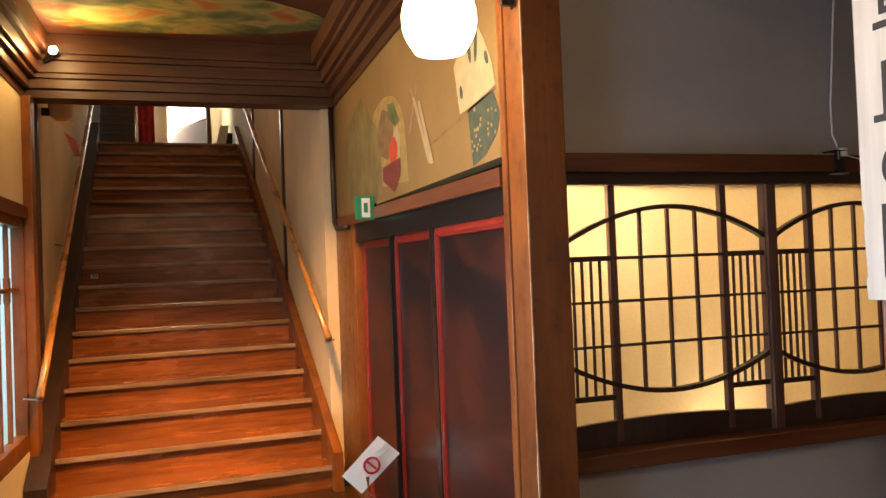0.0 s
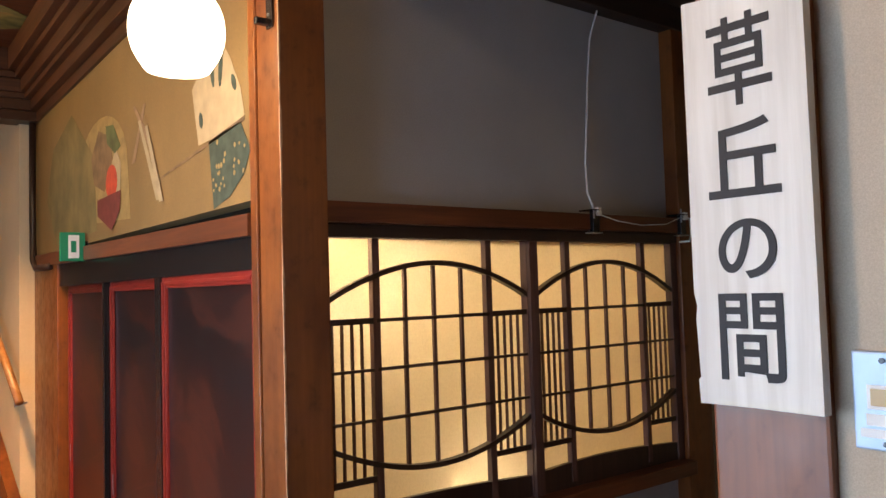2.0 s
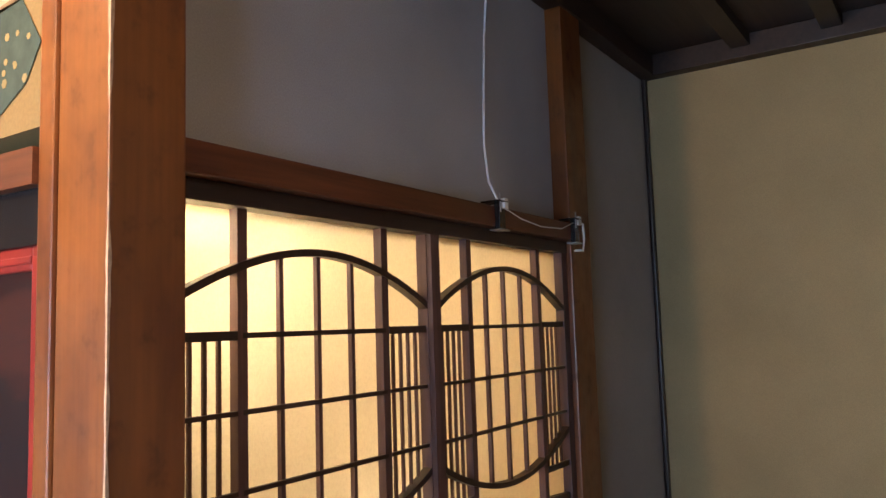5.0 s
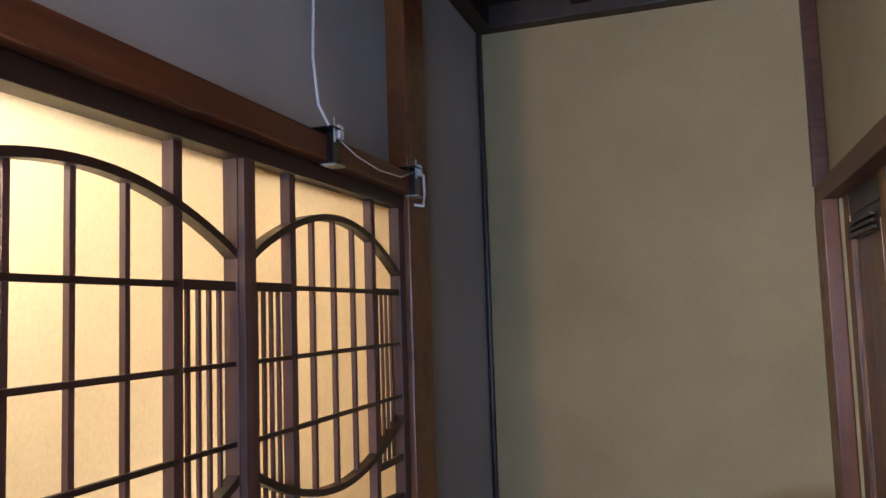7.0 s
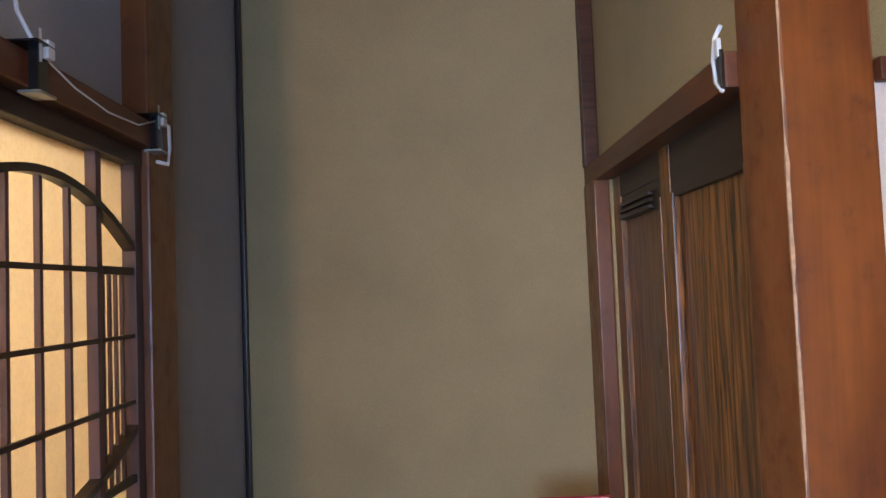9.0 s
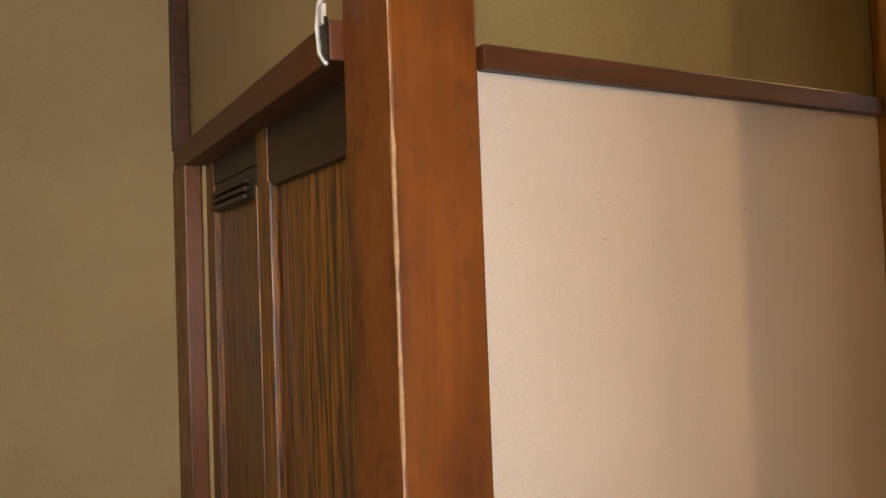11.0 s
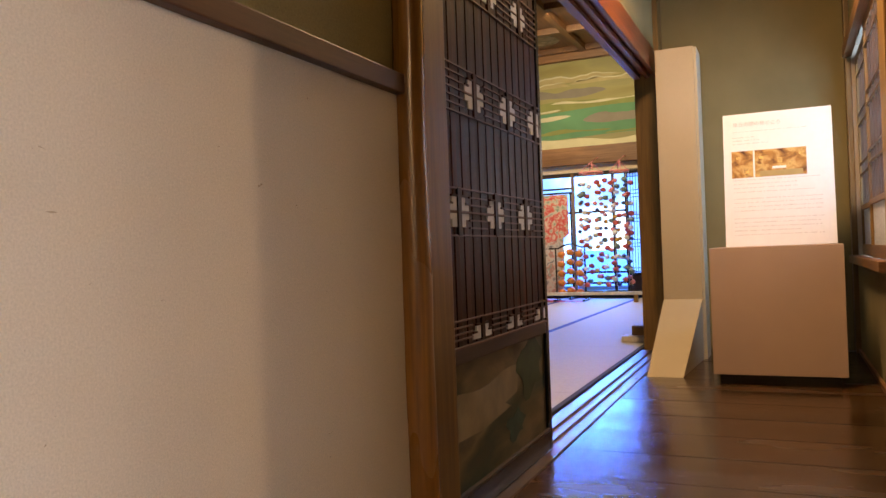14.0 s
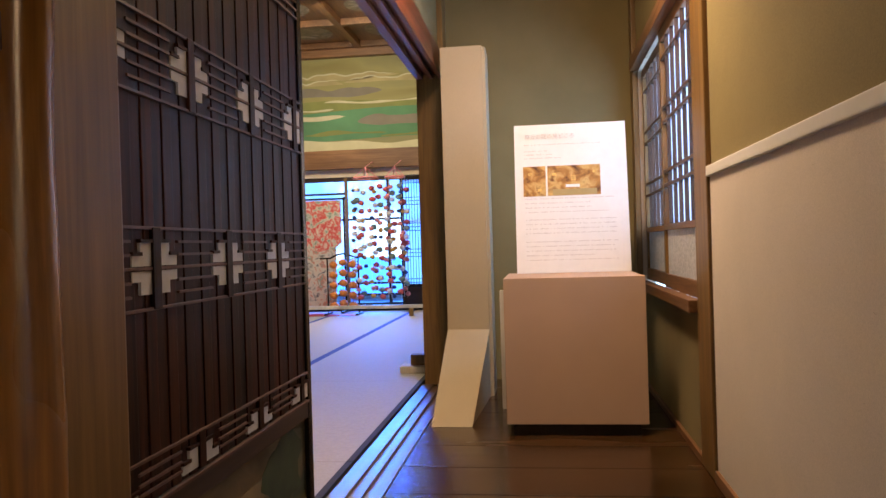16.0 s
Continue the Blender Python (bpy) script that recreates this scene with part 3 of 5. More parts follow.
struct("trim_frieze_rail", (2.94, -9.72, 2.66), (7.6, -9.62, 2.925), M_BROWNX, "reddish brown beam below the painted frieze", 0.006, "trim")
struct("trim_frieze_top", (2.94, -9.72, 4.235), (7.6, -9.60, 4.40), M_BROWNX, "brown beam above the painted frieze", 0.006, "trim")
joined("ceiling_room", [((2.94, -9.85, 4.42), (7.7, -0.1, 4.5))] + [((2.94, y, 4.34), (7.6, y + 0.09, 4.42)) for y in [-9.6 + 1.05 * k for k in range(9)]] + [((x, -9.7, 4.335), (x + 0.09, -0.2, 4.42)) for x in (3.55, 4.6, 5.65, 6.7)], M_BROWNY, "coffered brown ceiling with painted panels", 0.004, "ceiling")
struct("floor_room_base", (2.94, -9.72, 0.5), (7.6, -0.22, 0.60), M_DARKX, "floor base under the tatami", category="floor")
fz = thing("frieze_painting", (5.2, -9.71, 2.925), "painted frieze of pale clouds and grey mist over green hills", "painting")
bpart("ground", (2.95, -9.715, 2.925), (7.58, -9.700, 4.235), M_FRIEZE, fz, 0, "olive gold painted sky")


def band(name, x0, x1, low, high, material, lift, ends=True):
    """A painted cloud or hill between two wavy outlines."""
    n = 40
    up_, down = [], []
    for k in range(n + 1):
        u = k / n
        x = x0 + (x1 - x0) * u
        pinch = min(1.0, 5 * u, 5 * (1 - u)) ** 0.5 if ends else 1.0
        a, b = low(x), high(x)
        m = (a + b) / 2
        up_.append((x, -9.700 + lift, m + (b - m) * pinch + 0.001))
        down.append((x, -9.700 + lift, m + (a - m) * pinch))
    return part(name, sheet(bmesh.new(), down + up_[::-1], (0, 0.0008, 0)), material, fz)


def wave(z, *terms):
    return lambda x: z + sum(a * math.sin(f * x + p) for a, f, p in terms)


def puffs(z, a, f):
    return lambda x: z + a * abs(math.sin(f * x)) + a * 0.5 * abs(math.sin(2.3 * f * x + 1))


F_HILL = plain("painted_green_hill", (0.105, 0.250, 0.125), 0.8, 0, 0.16, 2.2)
F_CREAM = plain("painted_cream_cloud", (0.56, 0.52, 0.34), 0.8, 0, 0.10, 4.0)
F_SAND = plain("painted_sand_cloud", (0.40, 0.335, 0.165), 0.8, 0, 0.14, 4.0)
F_MIST = plain("painted_grey_mist", (0.215, 0.190, 0.145), 0.8, 0, 0.10, 4.0)
F_OLIVE = plain("painted_olive_field", (0.215, 0.235, 0.075), 0.8, 0, 0.14, 3.0)
band("green_hill", 2.95, 7.58, wave(3.08, (0.02, 2, 0)), wave(3.50, (0.04, 1.7, 0.4), (0.02, 5, 1)), F_HILL, 0.001, False)
band("olive_field", 2.95, 7.58, wave(3.49, (0.03, 1.9, 0)), wave(3.62, (0.02, 2.6, 1)), F_OLIVE, 0.0018, False)
band("shore", 2.95, 7.58, wave(2.926), wave(3.05, (0.03, 2.4, 1), (0.015, 7, 0)), F_CREAM, 0.0022, False)
for x0, x1, z, h, m in ((4.9, 7.5, 3.36, 0.09, F_CREAM), (5.05, 7.2, 3.49, 0.05, F_CREAM), (2.96, 5.2, 3.585, 0.035, F_CREAM), (4.3, 5.5, 3.15, 0.035, F_OLIVE), (3.0, 4.4, 3.10, 0.03, F_OLIVE)):
    band("cloud_streak", x0, x1, wave(z, (0.012, 6, x0)), wave(z + h, (0.02, 4.2, x1), (0.012, 9, 0)), m, 0.003)
for x0, x1, z, h in ((4.35, 6.6, 3.69, 0.12), (2.97, 4.72, 3.26, 0.17)):
    band("grey_mist", x0, x1, wave(z, (0.012, 5, 0)), puffs(z + h * 0.6, 0.05, 3.1), F_MIST, 0.0035)
for x0, x1, z in ((4.1, 7.4, 3.93), (3.2, 4.9, 3.87), (4.9, 7.5, 3.84)):
    band("cloud_bank", x0, x1, wave(z, (0.014, 4, x0)), puffs(z + 0.035, 0.045, 5.2), F_SAND, 0.003)
    band("cloud_crest", x0 + 0.06, x1 - 0.06, lambda x, z=z: puffs(z + 0.03, 0.045, 5.2)(x) - 0.012, puffs(z + 0.038, 0.045, 5.2), F_CREAM, 0.004)

# ---------------------------------------------------------------- staircase (turned slightly to the left)
MS = Matrix.Translation((1.2, 6.29, 0)) @ Matrix.Rotation(radians(2.8), 4, "Z")
RISE, RUN, NSTEP, WIDE = 0.201, 0.360, 18, 1.92


def sp(u, v, z):
    return MS @ Vector((u, v, z))


def sbox(lo, hi, bevel=0.0):
    bm2 = bmesh.new()
    box(bm2, lo, hi, bevel)
    bmesh.ops.transform(bm2, matrix=MS, verts=bm2.verts)
    return bm2


stairs = thing("staircase", sp(-0.9, 0, FL), "long straight staircase of polished reddish wood", "staircase", kind="structure")
for k in range(NSTEP):
    z, v = -0.01 + RISE * k, RUN * k
    part("tread", sbox((-WIDE, v - 0.012, z - 0.034), (0, v + RUN + 0.02, z), 0.004), M_TREAD, stairs)
    part("riser", sbox((-WIDE, v + 0.014, z - (RISE if k else 0.18) + 0.0), (0, v + 0.03, z - 0.034), 0), M_TREAD, stairs)
    part("nosing", sbox((-WIDE, v - 0.026, z - 0.036), (0, v - 0.012, z + 0.003), 0.005), M_TREAD_EDGE, stairs, "pale stair nosing with its gloss highlight in the colour")
# Left stringer is near-black: the shadow strip beside the steps is in its colour.
for u0, u1, m in ((0.0, 0.07, M_POST), (-WIDE - 0.14, -WIDE, M_DARK)):
    bm = bmesh.new()
    sheet(bm, [sp(u0, -0.1, FL), sp(u0, -0.1, 0.10), sp(u0, NSTEP * RUN, 0.13 + NSTEP * RISE), sp(u0, NSTEP * RUN, -0.3 + NSTEP * RISE), sp(u0, 0.5, FL)], sp(u1, 0, 0) - sp(u0, 0, 0))
    part("stringer", bm, m, stairs, "sloping stair stringer")
letters("step_number", "60", 0.075, MS @ Matrix.Translation((-WIDE + 0.12, RUN * 8 + 0.012, -0.01 + RISE * 8 - 0.11)) @ Matrix.Rotation(radians(90), 4, "X"), M_TEXT, stairs, 0.0008)


def swall(name, pts, push, material, label):
    return tagged(made(name, sheet(bmesh.new(), [sp(*p) for p in pts], push), material), label, "wall", kind="structure")


TOPZ = -0.01 + RISE * (NSTEP - 1)
swall("wall_stair_right", [(0.075, 0.30, FL), (0.075, 0.30, 6.4), (0.075, 9.6, 6.4), (0.075, 9.6, FL)], (0.1, 0, 0), M_CREAM, "cream plaster wall beside the stair")
swall("wall_stair_left", [(-WIDE - 0.145, 0.28, FL), (-WIDE - 0.145, 0.28, 6.4), (-WIDE - 0.145, 6.6, 6.4), (-WIDE - 0.145, 6.6, FL)], (-0.1, 0, 0), M_CREAM, "cream plaster wall beside the stair")
swall("wall_stair_end", [(-4.2, 9.5, 3.0), (-4.2, 9.5, 6.4), (0.2, 9.5, 6.4), (0.2, 9.5, 3.0)], (0, 0.1, 0), M_CREAM, "cream plaster wall at the stair head")
swall("wall_stair_head_left", [(-4.2, 6.6, 3.0), (-4.2, 6.6, 6.4), (-4.2, 9.6, 6.4), (-4.2, 9.6, 3.0)], (-0.1, 0, 0), M_CREAM, "cream plaster wall at the stair head")
tagged(made("ceiling_stair", sbox((-4.3, 0.3, 6.4), (0.2, 9.7, 6.5)), M_DARKX), "dark boarded ceiling over the stair", "ceiling", kind="structure")
tagged(made("floor_stair_head", sbox((-4.2, RUN * (NSTEP - 1) + 0.3, TOPZ - 0.2), (0.08, 9.6, TOPZ - 0.002)), M_FLOOR), "dark polished landing at the stair head", "floor", kind="structure")
for v in (2.2, 4.6):
    tagged(made("post_stair_wall", sbox((0.05, v, 0.5), (0.078, v + 0.08, 6.3), 0.003), M_DARK), "dark batten on the stair wall", "post", kind="structure")
tagged(made("post_stair_left", sbox((-WIDE - 0.147, 0.9, 0.2), (-WIDE - 0.12, 1.0, 6.3), 0.003), M_DARK), "dark batten on the stair wall", "post", kind="structure")


def handrail(u, z, v1, label):
    th = thing("handrail", sp(u, 0, z), label, "handrail", "stair handrails")
    pts = [sp(u, -0.06 + v1 * i / 6, z + (v1 * i / 6) * RISE / RUN) for i in range(7)]
    part("rail", tube(bmesh.new(), pts, 0.026, 14), M_RAIL, th, smooth=True)
    for i in (0, 2, 4, 6):
        p = sp(u, 0.06 + (v1 - 0.2) * i / 6, z + ((v1 - 0.2) * i / 6) * RISE / RUN + 0.03)
        q = sp(u + (0.07 if u > -1 else -0.12), 0.06 + (v1 - 0.2) * i / 6, p[2] - 0.05)
        part("bracket", tube(bmesh.new(), [p, p + Vector((0, 0, -0.07)), q], 0.007, 6), M_METAL, th, "steel bracket", True)
    return th


handrail(0.0, 0.95, 6.2, "round varnished wooden handrail on steel brackets")
handrail(-WIDE - 0.03, 0.70, 6.2, "round varnished wooden handrail on the stair wall")

# stair head: second flight, windows, red banner, leaning white board
up = thing("upper_staircase", sp(-1.71, 7.3, TOPZ), "dark upper flight of wooden stairs", "staircase", kind="structure")
for k in range(10):
    part("step", sbox((-1.99, 7.3 + 0.22 * k, TOPZ), (-1.45, 7.52 + 0.22 * k, TOPZ + 0.19 * (k + 1)), 0.004), M_DARK, up)
    part("nosing", sbox((-1.99, 7.285 + 0.22 * k, TOPZ + 0.19 * (k + 1) - 0.03), (-1.45, 7.2995 + 0.22 * k, TOPZ + 0.19 * (k + 1) + 0.002), 0.003), M_CORNICE_X, up)
# These panes glow by themselves, in place of daylight coming through.
M_SKYPANE = glow("self_lit_pane", (0.86, 0.94, 1.0), 3.2)
WL, WR = Vector((-0.93, 9.3)), Vector((-0.33, 7.6))     # the slanting window wall at the stair head


def slant(name, t0, t1, z0, z1, push, material, parent):
    """A plate standing on the slanting wall, from t0 to t1 along it."""
    p, q = WL.lerp(WR, t0), WL.lerp(WR, t1)
    return part(name, sheet(bmesh.new(), [sp(p.x, p.y, z0), sp(q.x, q.y, z0), sp(q.x, q.y, z1), sp(p.x, p.y, z1)], (push, push * 0.3, 0)), material, parent)


wnd = thing("window_stair_head", sp(-0.63, 8.45, TOPZ), "bright paned window over a low white wall", "window", kind="structure")
slant("low_wall", 0, 1, TOPZ, TOPZ + 0.64, 0.08, M_PAPER, wnd)
slant("window_sill", 0, 1, TOPZ + 0.64, TOPZ + 0.69, 0.05, M_BROWNX, wnd)
for i in range(5):
    slant("pane", 0.02 + 0.195 * i, 0.195 + 0.195 * i, TOPZ + 0.69, TOPZ + 2.3, 0.006, M_SKYPANE, wnd)
    slant("mullion", 0.195 + 0.195 * i, 0.215 + 0.195 * i, TOPZ + 0.69, TOPZ + 2.3, 0.03, M_BROWN, wnd)
part("end_post", sbox((-0.335, 7.53, TOPZ), (-0.27, 7.6, TOPZ + 2.6), 0.004), M_BROWN, wnd)
bn = thing("red_banner", sp(-1.28, 7.9, TOPZ), "red hanging cloth banner on an orange pole", "banner")
M_BANNER = plain("banner_red", (0.50, 0.02, 0.02), 0.8, 0, 0.3, 14.0)
bm = bmesh.new()
wv = [(-1.41 + 0.26 * k / 12, 7.9 + 0.018 * math.sin(k * 1.4)) for k in range(13)]
sheet(bm, [sp(u, v, TOPZ + 0.05) for u, v in wv] + [sp(u, v + 0.006, TOPZ + 0.05) for u, v in wv[::-1]], (0, 0, 1.85))
part("cloth", bm, M_BANNER, bn)
part("rod", tube(bmesh.new(), [sp(-1.45, 7.9, TOPZ + 1.91), sp(-1.12, 7.9, TOPZ + 1.91)], 0.012), M_BROWN, bn)
part("pole", tube(bmesh.new(), [sp(-1.435, 7.9, TOPZ), sp(-1.435, 7.9, TOPZ + 1.93)], 0.014), M_RAIL, bn)
sb = thing("leaning_board", sp(-0.22, 6.9, TOPZ), "white notice board leaning in a dark frame", "notice board")
bm = bmesh.new()
sheet(bm, [sp(-0.27, 6.9, TOPZ), sp(-0.11, 6.9, TOPZ), sp(-0.02, 7.1, TOPZ + 0.46), sp(-0.15, 7.1, TOPZ + 0.46)], (0, 0.015, 0))
part("board", bm, M_PAPER, sb)
bm = bmesh.new()
sheet(bm, [sp(-0.11, 7.12, TOPZ), sp(0.03, 7.12, TOPZ), sp(0.05, 7.2, TOPZ + 0.36), sp(-0.05, 7.2, TOPZ + 0.36)], (0, 0.03, 0))
part("stand", bm, M_BLACK, sb)
sc = thing("wall_lamp", sp(-WIDE - 0.05, 1.4, 2.85), "cream shaded wall lamp on the stair wall", "wall lamp")
part("shade", lathe(bmesh.new(), sp(-WIDE + 0.0, 1.4, 2.82), [(0.04, 0), (0.085, 0.03), (0.10, 0.12), (0.10, 0.2)], 20), M_CREAM, sc, smooth=True)
part("bracket", sbox((-WIDE - 0.145, 1.37, 2.86), (-WIDE - 0.05, 1.43, 2.92)), M_DARK, sc)
pp = thing("paper_banner", sp(-WIDE - 0.05, 2.1, 2.4), "tilted white and pink paper banner on the wall", "banner")
bm = bmesh.new()
sheet(bm, [sp(-WIDE - 0.10, 1.95, 2.98), sp(-WIDE + 0.04, 2.05, 2.92), sp(-WIDE + 0.06, 2.1, 2.76), sp(-WIDE - 0.05, 2.0, 2.84)], (0, 0.006, 0))
part("sheet", bm, M_PAPER, pp)
bm = bmesh.new()
sheet(bm, [sp(-WIDE - 0.04, 2.0, 2.83), sp(-WIDE + 0.06, 2.05, 2.76), sp(-WIDE + 0.09, 2.1, 2.60), sp(-WIDE + 0.02, 2.05, 2.66)], (0, 0.006, 0))
part("tail", bm, plain("pink_paper", (0.62, 0.22, 0.22), 0.8), pp)

# beam over the stair foot and the hall cornice
BEAM = [(2.766, 2.83, 0.00), (2.83, 2.90, -0.03), (2.90, 2.935, -0.055), (2.935, 3.02, -0.075), (3.02, 3.06, -0.10), (3.06, 3.20, -0.13)]
joined("trim_stair_beam", [((-0.86, 6.46 + d, z0), (1.36, 6.66, z1)) for z0, z1, d in BEAM] + [((-0.86, 6.5, 3.2), (1.5, 6.66, 6.5))], M_CORNICE_X, "moulded dark brown beam above the stair foot", 0.004, "trim")
joined("trim_cornice_right", [((1.352 + d * 1.4 - 0.01, 2.98, z0), (1.36, 6.46, z1)) for z0, z1, d in BEAM], M_CORNICE, "stepped dark brown cornice under the painted ceiling", 0.004, "trim")
joined("trim_cornice_left", [((-0.86, -1.6, z0), (-0.85 - d * 1.4, 6.46, z1)) for z0, z1, d in BEAM], M_CORNICE, "stepped dark brown cornice under the painted ceiling", 0.004, "trim")
post("post_stair_foot", (1.352, 5.88, FL), (1.42, 6.60, 1.79), label="reddish cedar post at the stair foot")
post("post_stair_foot_left", (-0.87, 6.38, FL), (-0.80, 6.52, 2.77), label="reddish cedar post at the stair foot")
bm = bmesh.new()
tube(bm, [(1.325, 6.50, 2.76), (1.325, 6.50, 2.1), (1.327, 6.49, 1.84), (1.33, 6.40, 1.785), (1.335, 6.0, 1.78)], 0.022, 10)
tagged(made("conduit_pipe", bm, M_DARK, True), "dark painted conduit along the wall end", "pipe")

# transom, red doors
bm = sheet(bmesh.new(), [(1.335, 3.03, 1.758), (1.335, 3.03, 1.826), (1.335, 6.56, 1.872), (1.335, 6.56, 1.797)], (0.027, 0, 0))
tagged(made("trim_transom", bm, M_BEAM_Y), "reddish brown transom rail sagging over the red doors", "trim", kind="structure")
struct("trim_door_header", (1.364, 3.03, 1.655), (1.43, 5.88, 1.82), M_BLACK, "black lacquer header above the red doors", 0.002, "trim")
for x, y0, y1 in ((1.370, 3.045, 3.975), (1.392, 4.04, 4.85), (1.410, 4.78, 5.86)):
    d = thing("lacquer_door", (x, (y0 + y1) / 2, FL), "sliding door of dark painted lacquer in a red frame", "door", "red lacquer doors")
    for a, b in ((y0, y0 + 0.045), (y1 - 0.045, y1)):
        bpart("stile", (x, a, FL), (x + 0.03, b, 1.655), M_RED, d, 0.006)
        bpart("inner_bead", (x - 0.006, a + 0.012, FL + 0.02), (x, b - 0.012, 1.635), M_RED, d, 0.003)
    bpart("top_rail", (x + 0.001, y0 + 0.045, 1.610), (x + 0.029, y1 - 0.045, 1.655), M_RED, d, 0.005)
    bpart("top_bead", (x - 0.005, y0 + 0.04, 1.623), (x + 0.001, y1 - 0.04, 1.637), M_RED, d, 0.003)
    bpart("bottom_rail", (x + 0.001, y0 + 0.045, FL), (x + 0.029, y1 - 0.045, FL + 0.06), M_RED, d, 0.004)
    bpart("panel", (x + 0.012, y0 + 0.04, FL + 0.05), (x + 0.022, y1 - 0.04, 1.615), M_REDP, d, 0, "dark painted lacquer panel with faint clouds")
    bpart("pull", (x - 0.003, y1 - 0.035, 0.62), (x + 0.004, y1 - 0.015, 0.72), M_METAL, d, 0.002, "small metal door pull")

for y0, y1 in ((3.975, 4.04), (4.85, 4.875)):
    struct("trim_door_divider", (1.362, y0, FL), (1.40, y1, 1.655), M_BLACK, "black lacquer strip between the red doors", 0.002, "trim")

# painted fans on the wall above the doors
FX = 1.3598


def fan_sheet(parent, name, yz, material, lift=0.0):
    return part(name, sheet(bmesh.new(), [(FX - lift, y, z) for y, z in yz], (-0.0008, 0, 0)), material, parent)


fans = thing("fan_painting", (FX, 4.3, 1.9), "faded painting of folding fans on a gold-brown wall", "painting")
P_GOLD = plain("aged_gold", (0.34, 0.22, 0.075), 0.7, 0, 0.25, 12.0)
P_GREEN = plain("aged_green", (0.10, 0.11, 0.035), 0.8, 0, 0.4, 10.0)
P_RED = plain("vermilion", (0.50, 0.055, 0.018), 0.7, 0, 0.2, 20.0)
P_MAROON = plain("maroon", (0.16, 0.028, 0.018), 0.8, 0, 0.2, 20.0)
P_CREAM = plain("aged_cream", (0.42, 0.31, 0.165), 0.8, 0, 0.12, 16.0)
P_TEAL = plain("dark_teal", (0.045, 0.062, 0.040), 0.8, 0, 0.3, 22.0)
P_STICK = plain("faded_rose_brown", (0.30, 0.180, 0.095), 0.8, 0, 0.2, 20.0)
P_BROWN = plain("faded_brown", (0.20, 0.115, 0.05), 0.8, 0, 0.3, 14.0)
arch = [(4.36, 1.93), (4.40, 2.20)] + [(4.88 - 0.48 * math.cos(math.pi * k / 12), 2.20 + 0.28 * math.sin(math.pi * k / 12)) for k in range(1, 12)] + [(5.36, 2.1), (5.40, 1.98)]
fan_sheet(fans, "arched_fan", arch, P_GOLD)
fan_sheet(fans, "haze", [(4.95, 1.92), (5.0, 2.3), (5.5, 2.62), (6.0, 2.5), (6.2, 2.2), (5.9, 1.9)], plain("olive_haze", (0.20, 0.145, 0.05), 0.8, 0, 0.3, 5.0), 0.001)
fan_sheet(fans, "foliage", [(4.62, 2.20), (4.70, 2.36), (4.90, 2.42), (5.05, 2.30), (5.0, 2.16), (4.8, 2.10)], P_BROWN, 0.002)
fan_sheet(fans, "foliage", [(4.50, 2.28), (4.62, 2.40), (4.76, 2.42), (4.74, 2.33), (4.6, 2.26)], P_GREEN, 0.003)
fan_sheet(fans, "pale_blossom", [(4.52, 2.06), (4.50, 2.2), (4.58, 2.28), (4.66, 2.22), (4.64, 2.06)], P_CREAM, 0.0025)
fan_sheet(fans, "red_panel", [(4.66 + 0.10 * math.cos(a), 2.13 + 0.085 * math.sin(a)) for a in [math.pi * 2 * k / 16 for k in range(16)]], P_RED, 0.004)
fan_sheet(fans, "maroon_panel", [(4.50, 2.075), (4.92, 2.07), (4.92, 1.99), (4.66, 1.90), (4.52, 1.98)], P_MAROON, 0.005)
for lift, (y0, z0, y1, z1) in enumerate(((4.15, 2.40, 4.33, 2.17), (4.30, 2.42, 4.05, 2.18), (4.22, 2.34, 3.98, 1.97), (4.12, 2.30, 3.94, 1.96))):
    fan_sheet(fans, "fan_stick", [(y0, z0), (y0 - 0.035, z0), (y1 - 0.05, z1), (y1, z1)], P_STICK if z1 > 2.1 else P_CREAM, 0.0021 + 0.0011 * lift)
fan_sheet(fans, "cream_fan", [(3.56, 2.33), (3.44, 2.40), (3.30, 2.46), (3.20, 2.36), (3.12, 2.24), (3.09, 2.145), (3.30, 2.12), (3.50, 2.115), (3.53, 2.22)], P_CREAM, 0.001)
fan_sheet(fans, "fan_edge", [(3.09, 2.145), (3.09, 2.13), (3.98, 2.045), (3.98, 2.052)], P_BROWN, 0.002)
for y, z, a in ((3.36, 2.36, 0.5), (3.28, 2.35, -0.3), (3.47, 2.20, 0.2), (3.17, 2.27, 0.4)):
    s = 0.07 if z > 2.3 else 0.03
    fan_sheet(fans, "ink_petal", [(y + 0.018 * math.cos(t) + a * 0.03 * math.sin(t), z + s * math.sin(t)) for t in [math.pi * 2 * k / 10 for k in range(10)]], P_TEAL, 0.003)
fan_sheet(fans, "teal_fan", [(3.40, 2.11), (3.26, 2.125), (3.12, 2.13), (3.05, 2.03), (3.10, 1.96), (3.22, 1.90), (3.36, 1.872)], P_TEAL, 0.002)
rnd = random.Random(5)
for _ in range(26):
    y, z = rnd.choice(((3.31, 1.97), (3.14, 2.02))) if rnd.random() < 0.8 else (3.3, 2.05)
    y, z = y + rnd.uniform(-0.05, 0.05), z + rnd.uniform(-0.05, 0.05)
    r = rnd.uniform(0.005, 0.010)
    fan_sheet(fans, "flower_dot", [(y + r * math.cos(t), z + r * math.sin(t)) for t in [math.pi * 2 * k / 6 for k in range(6)]], P_GOLD, 0.003)

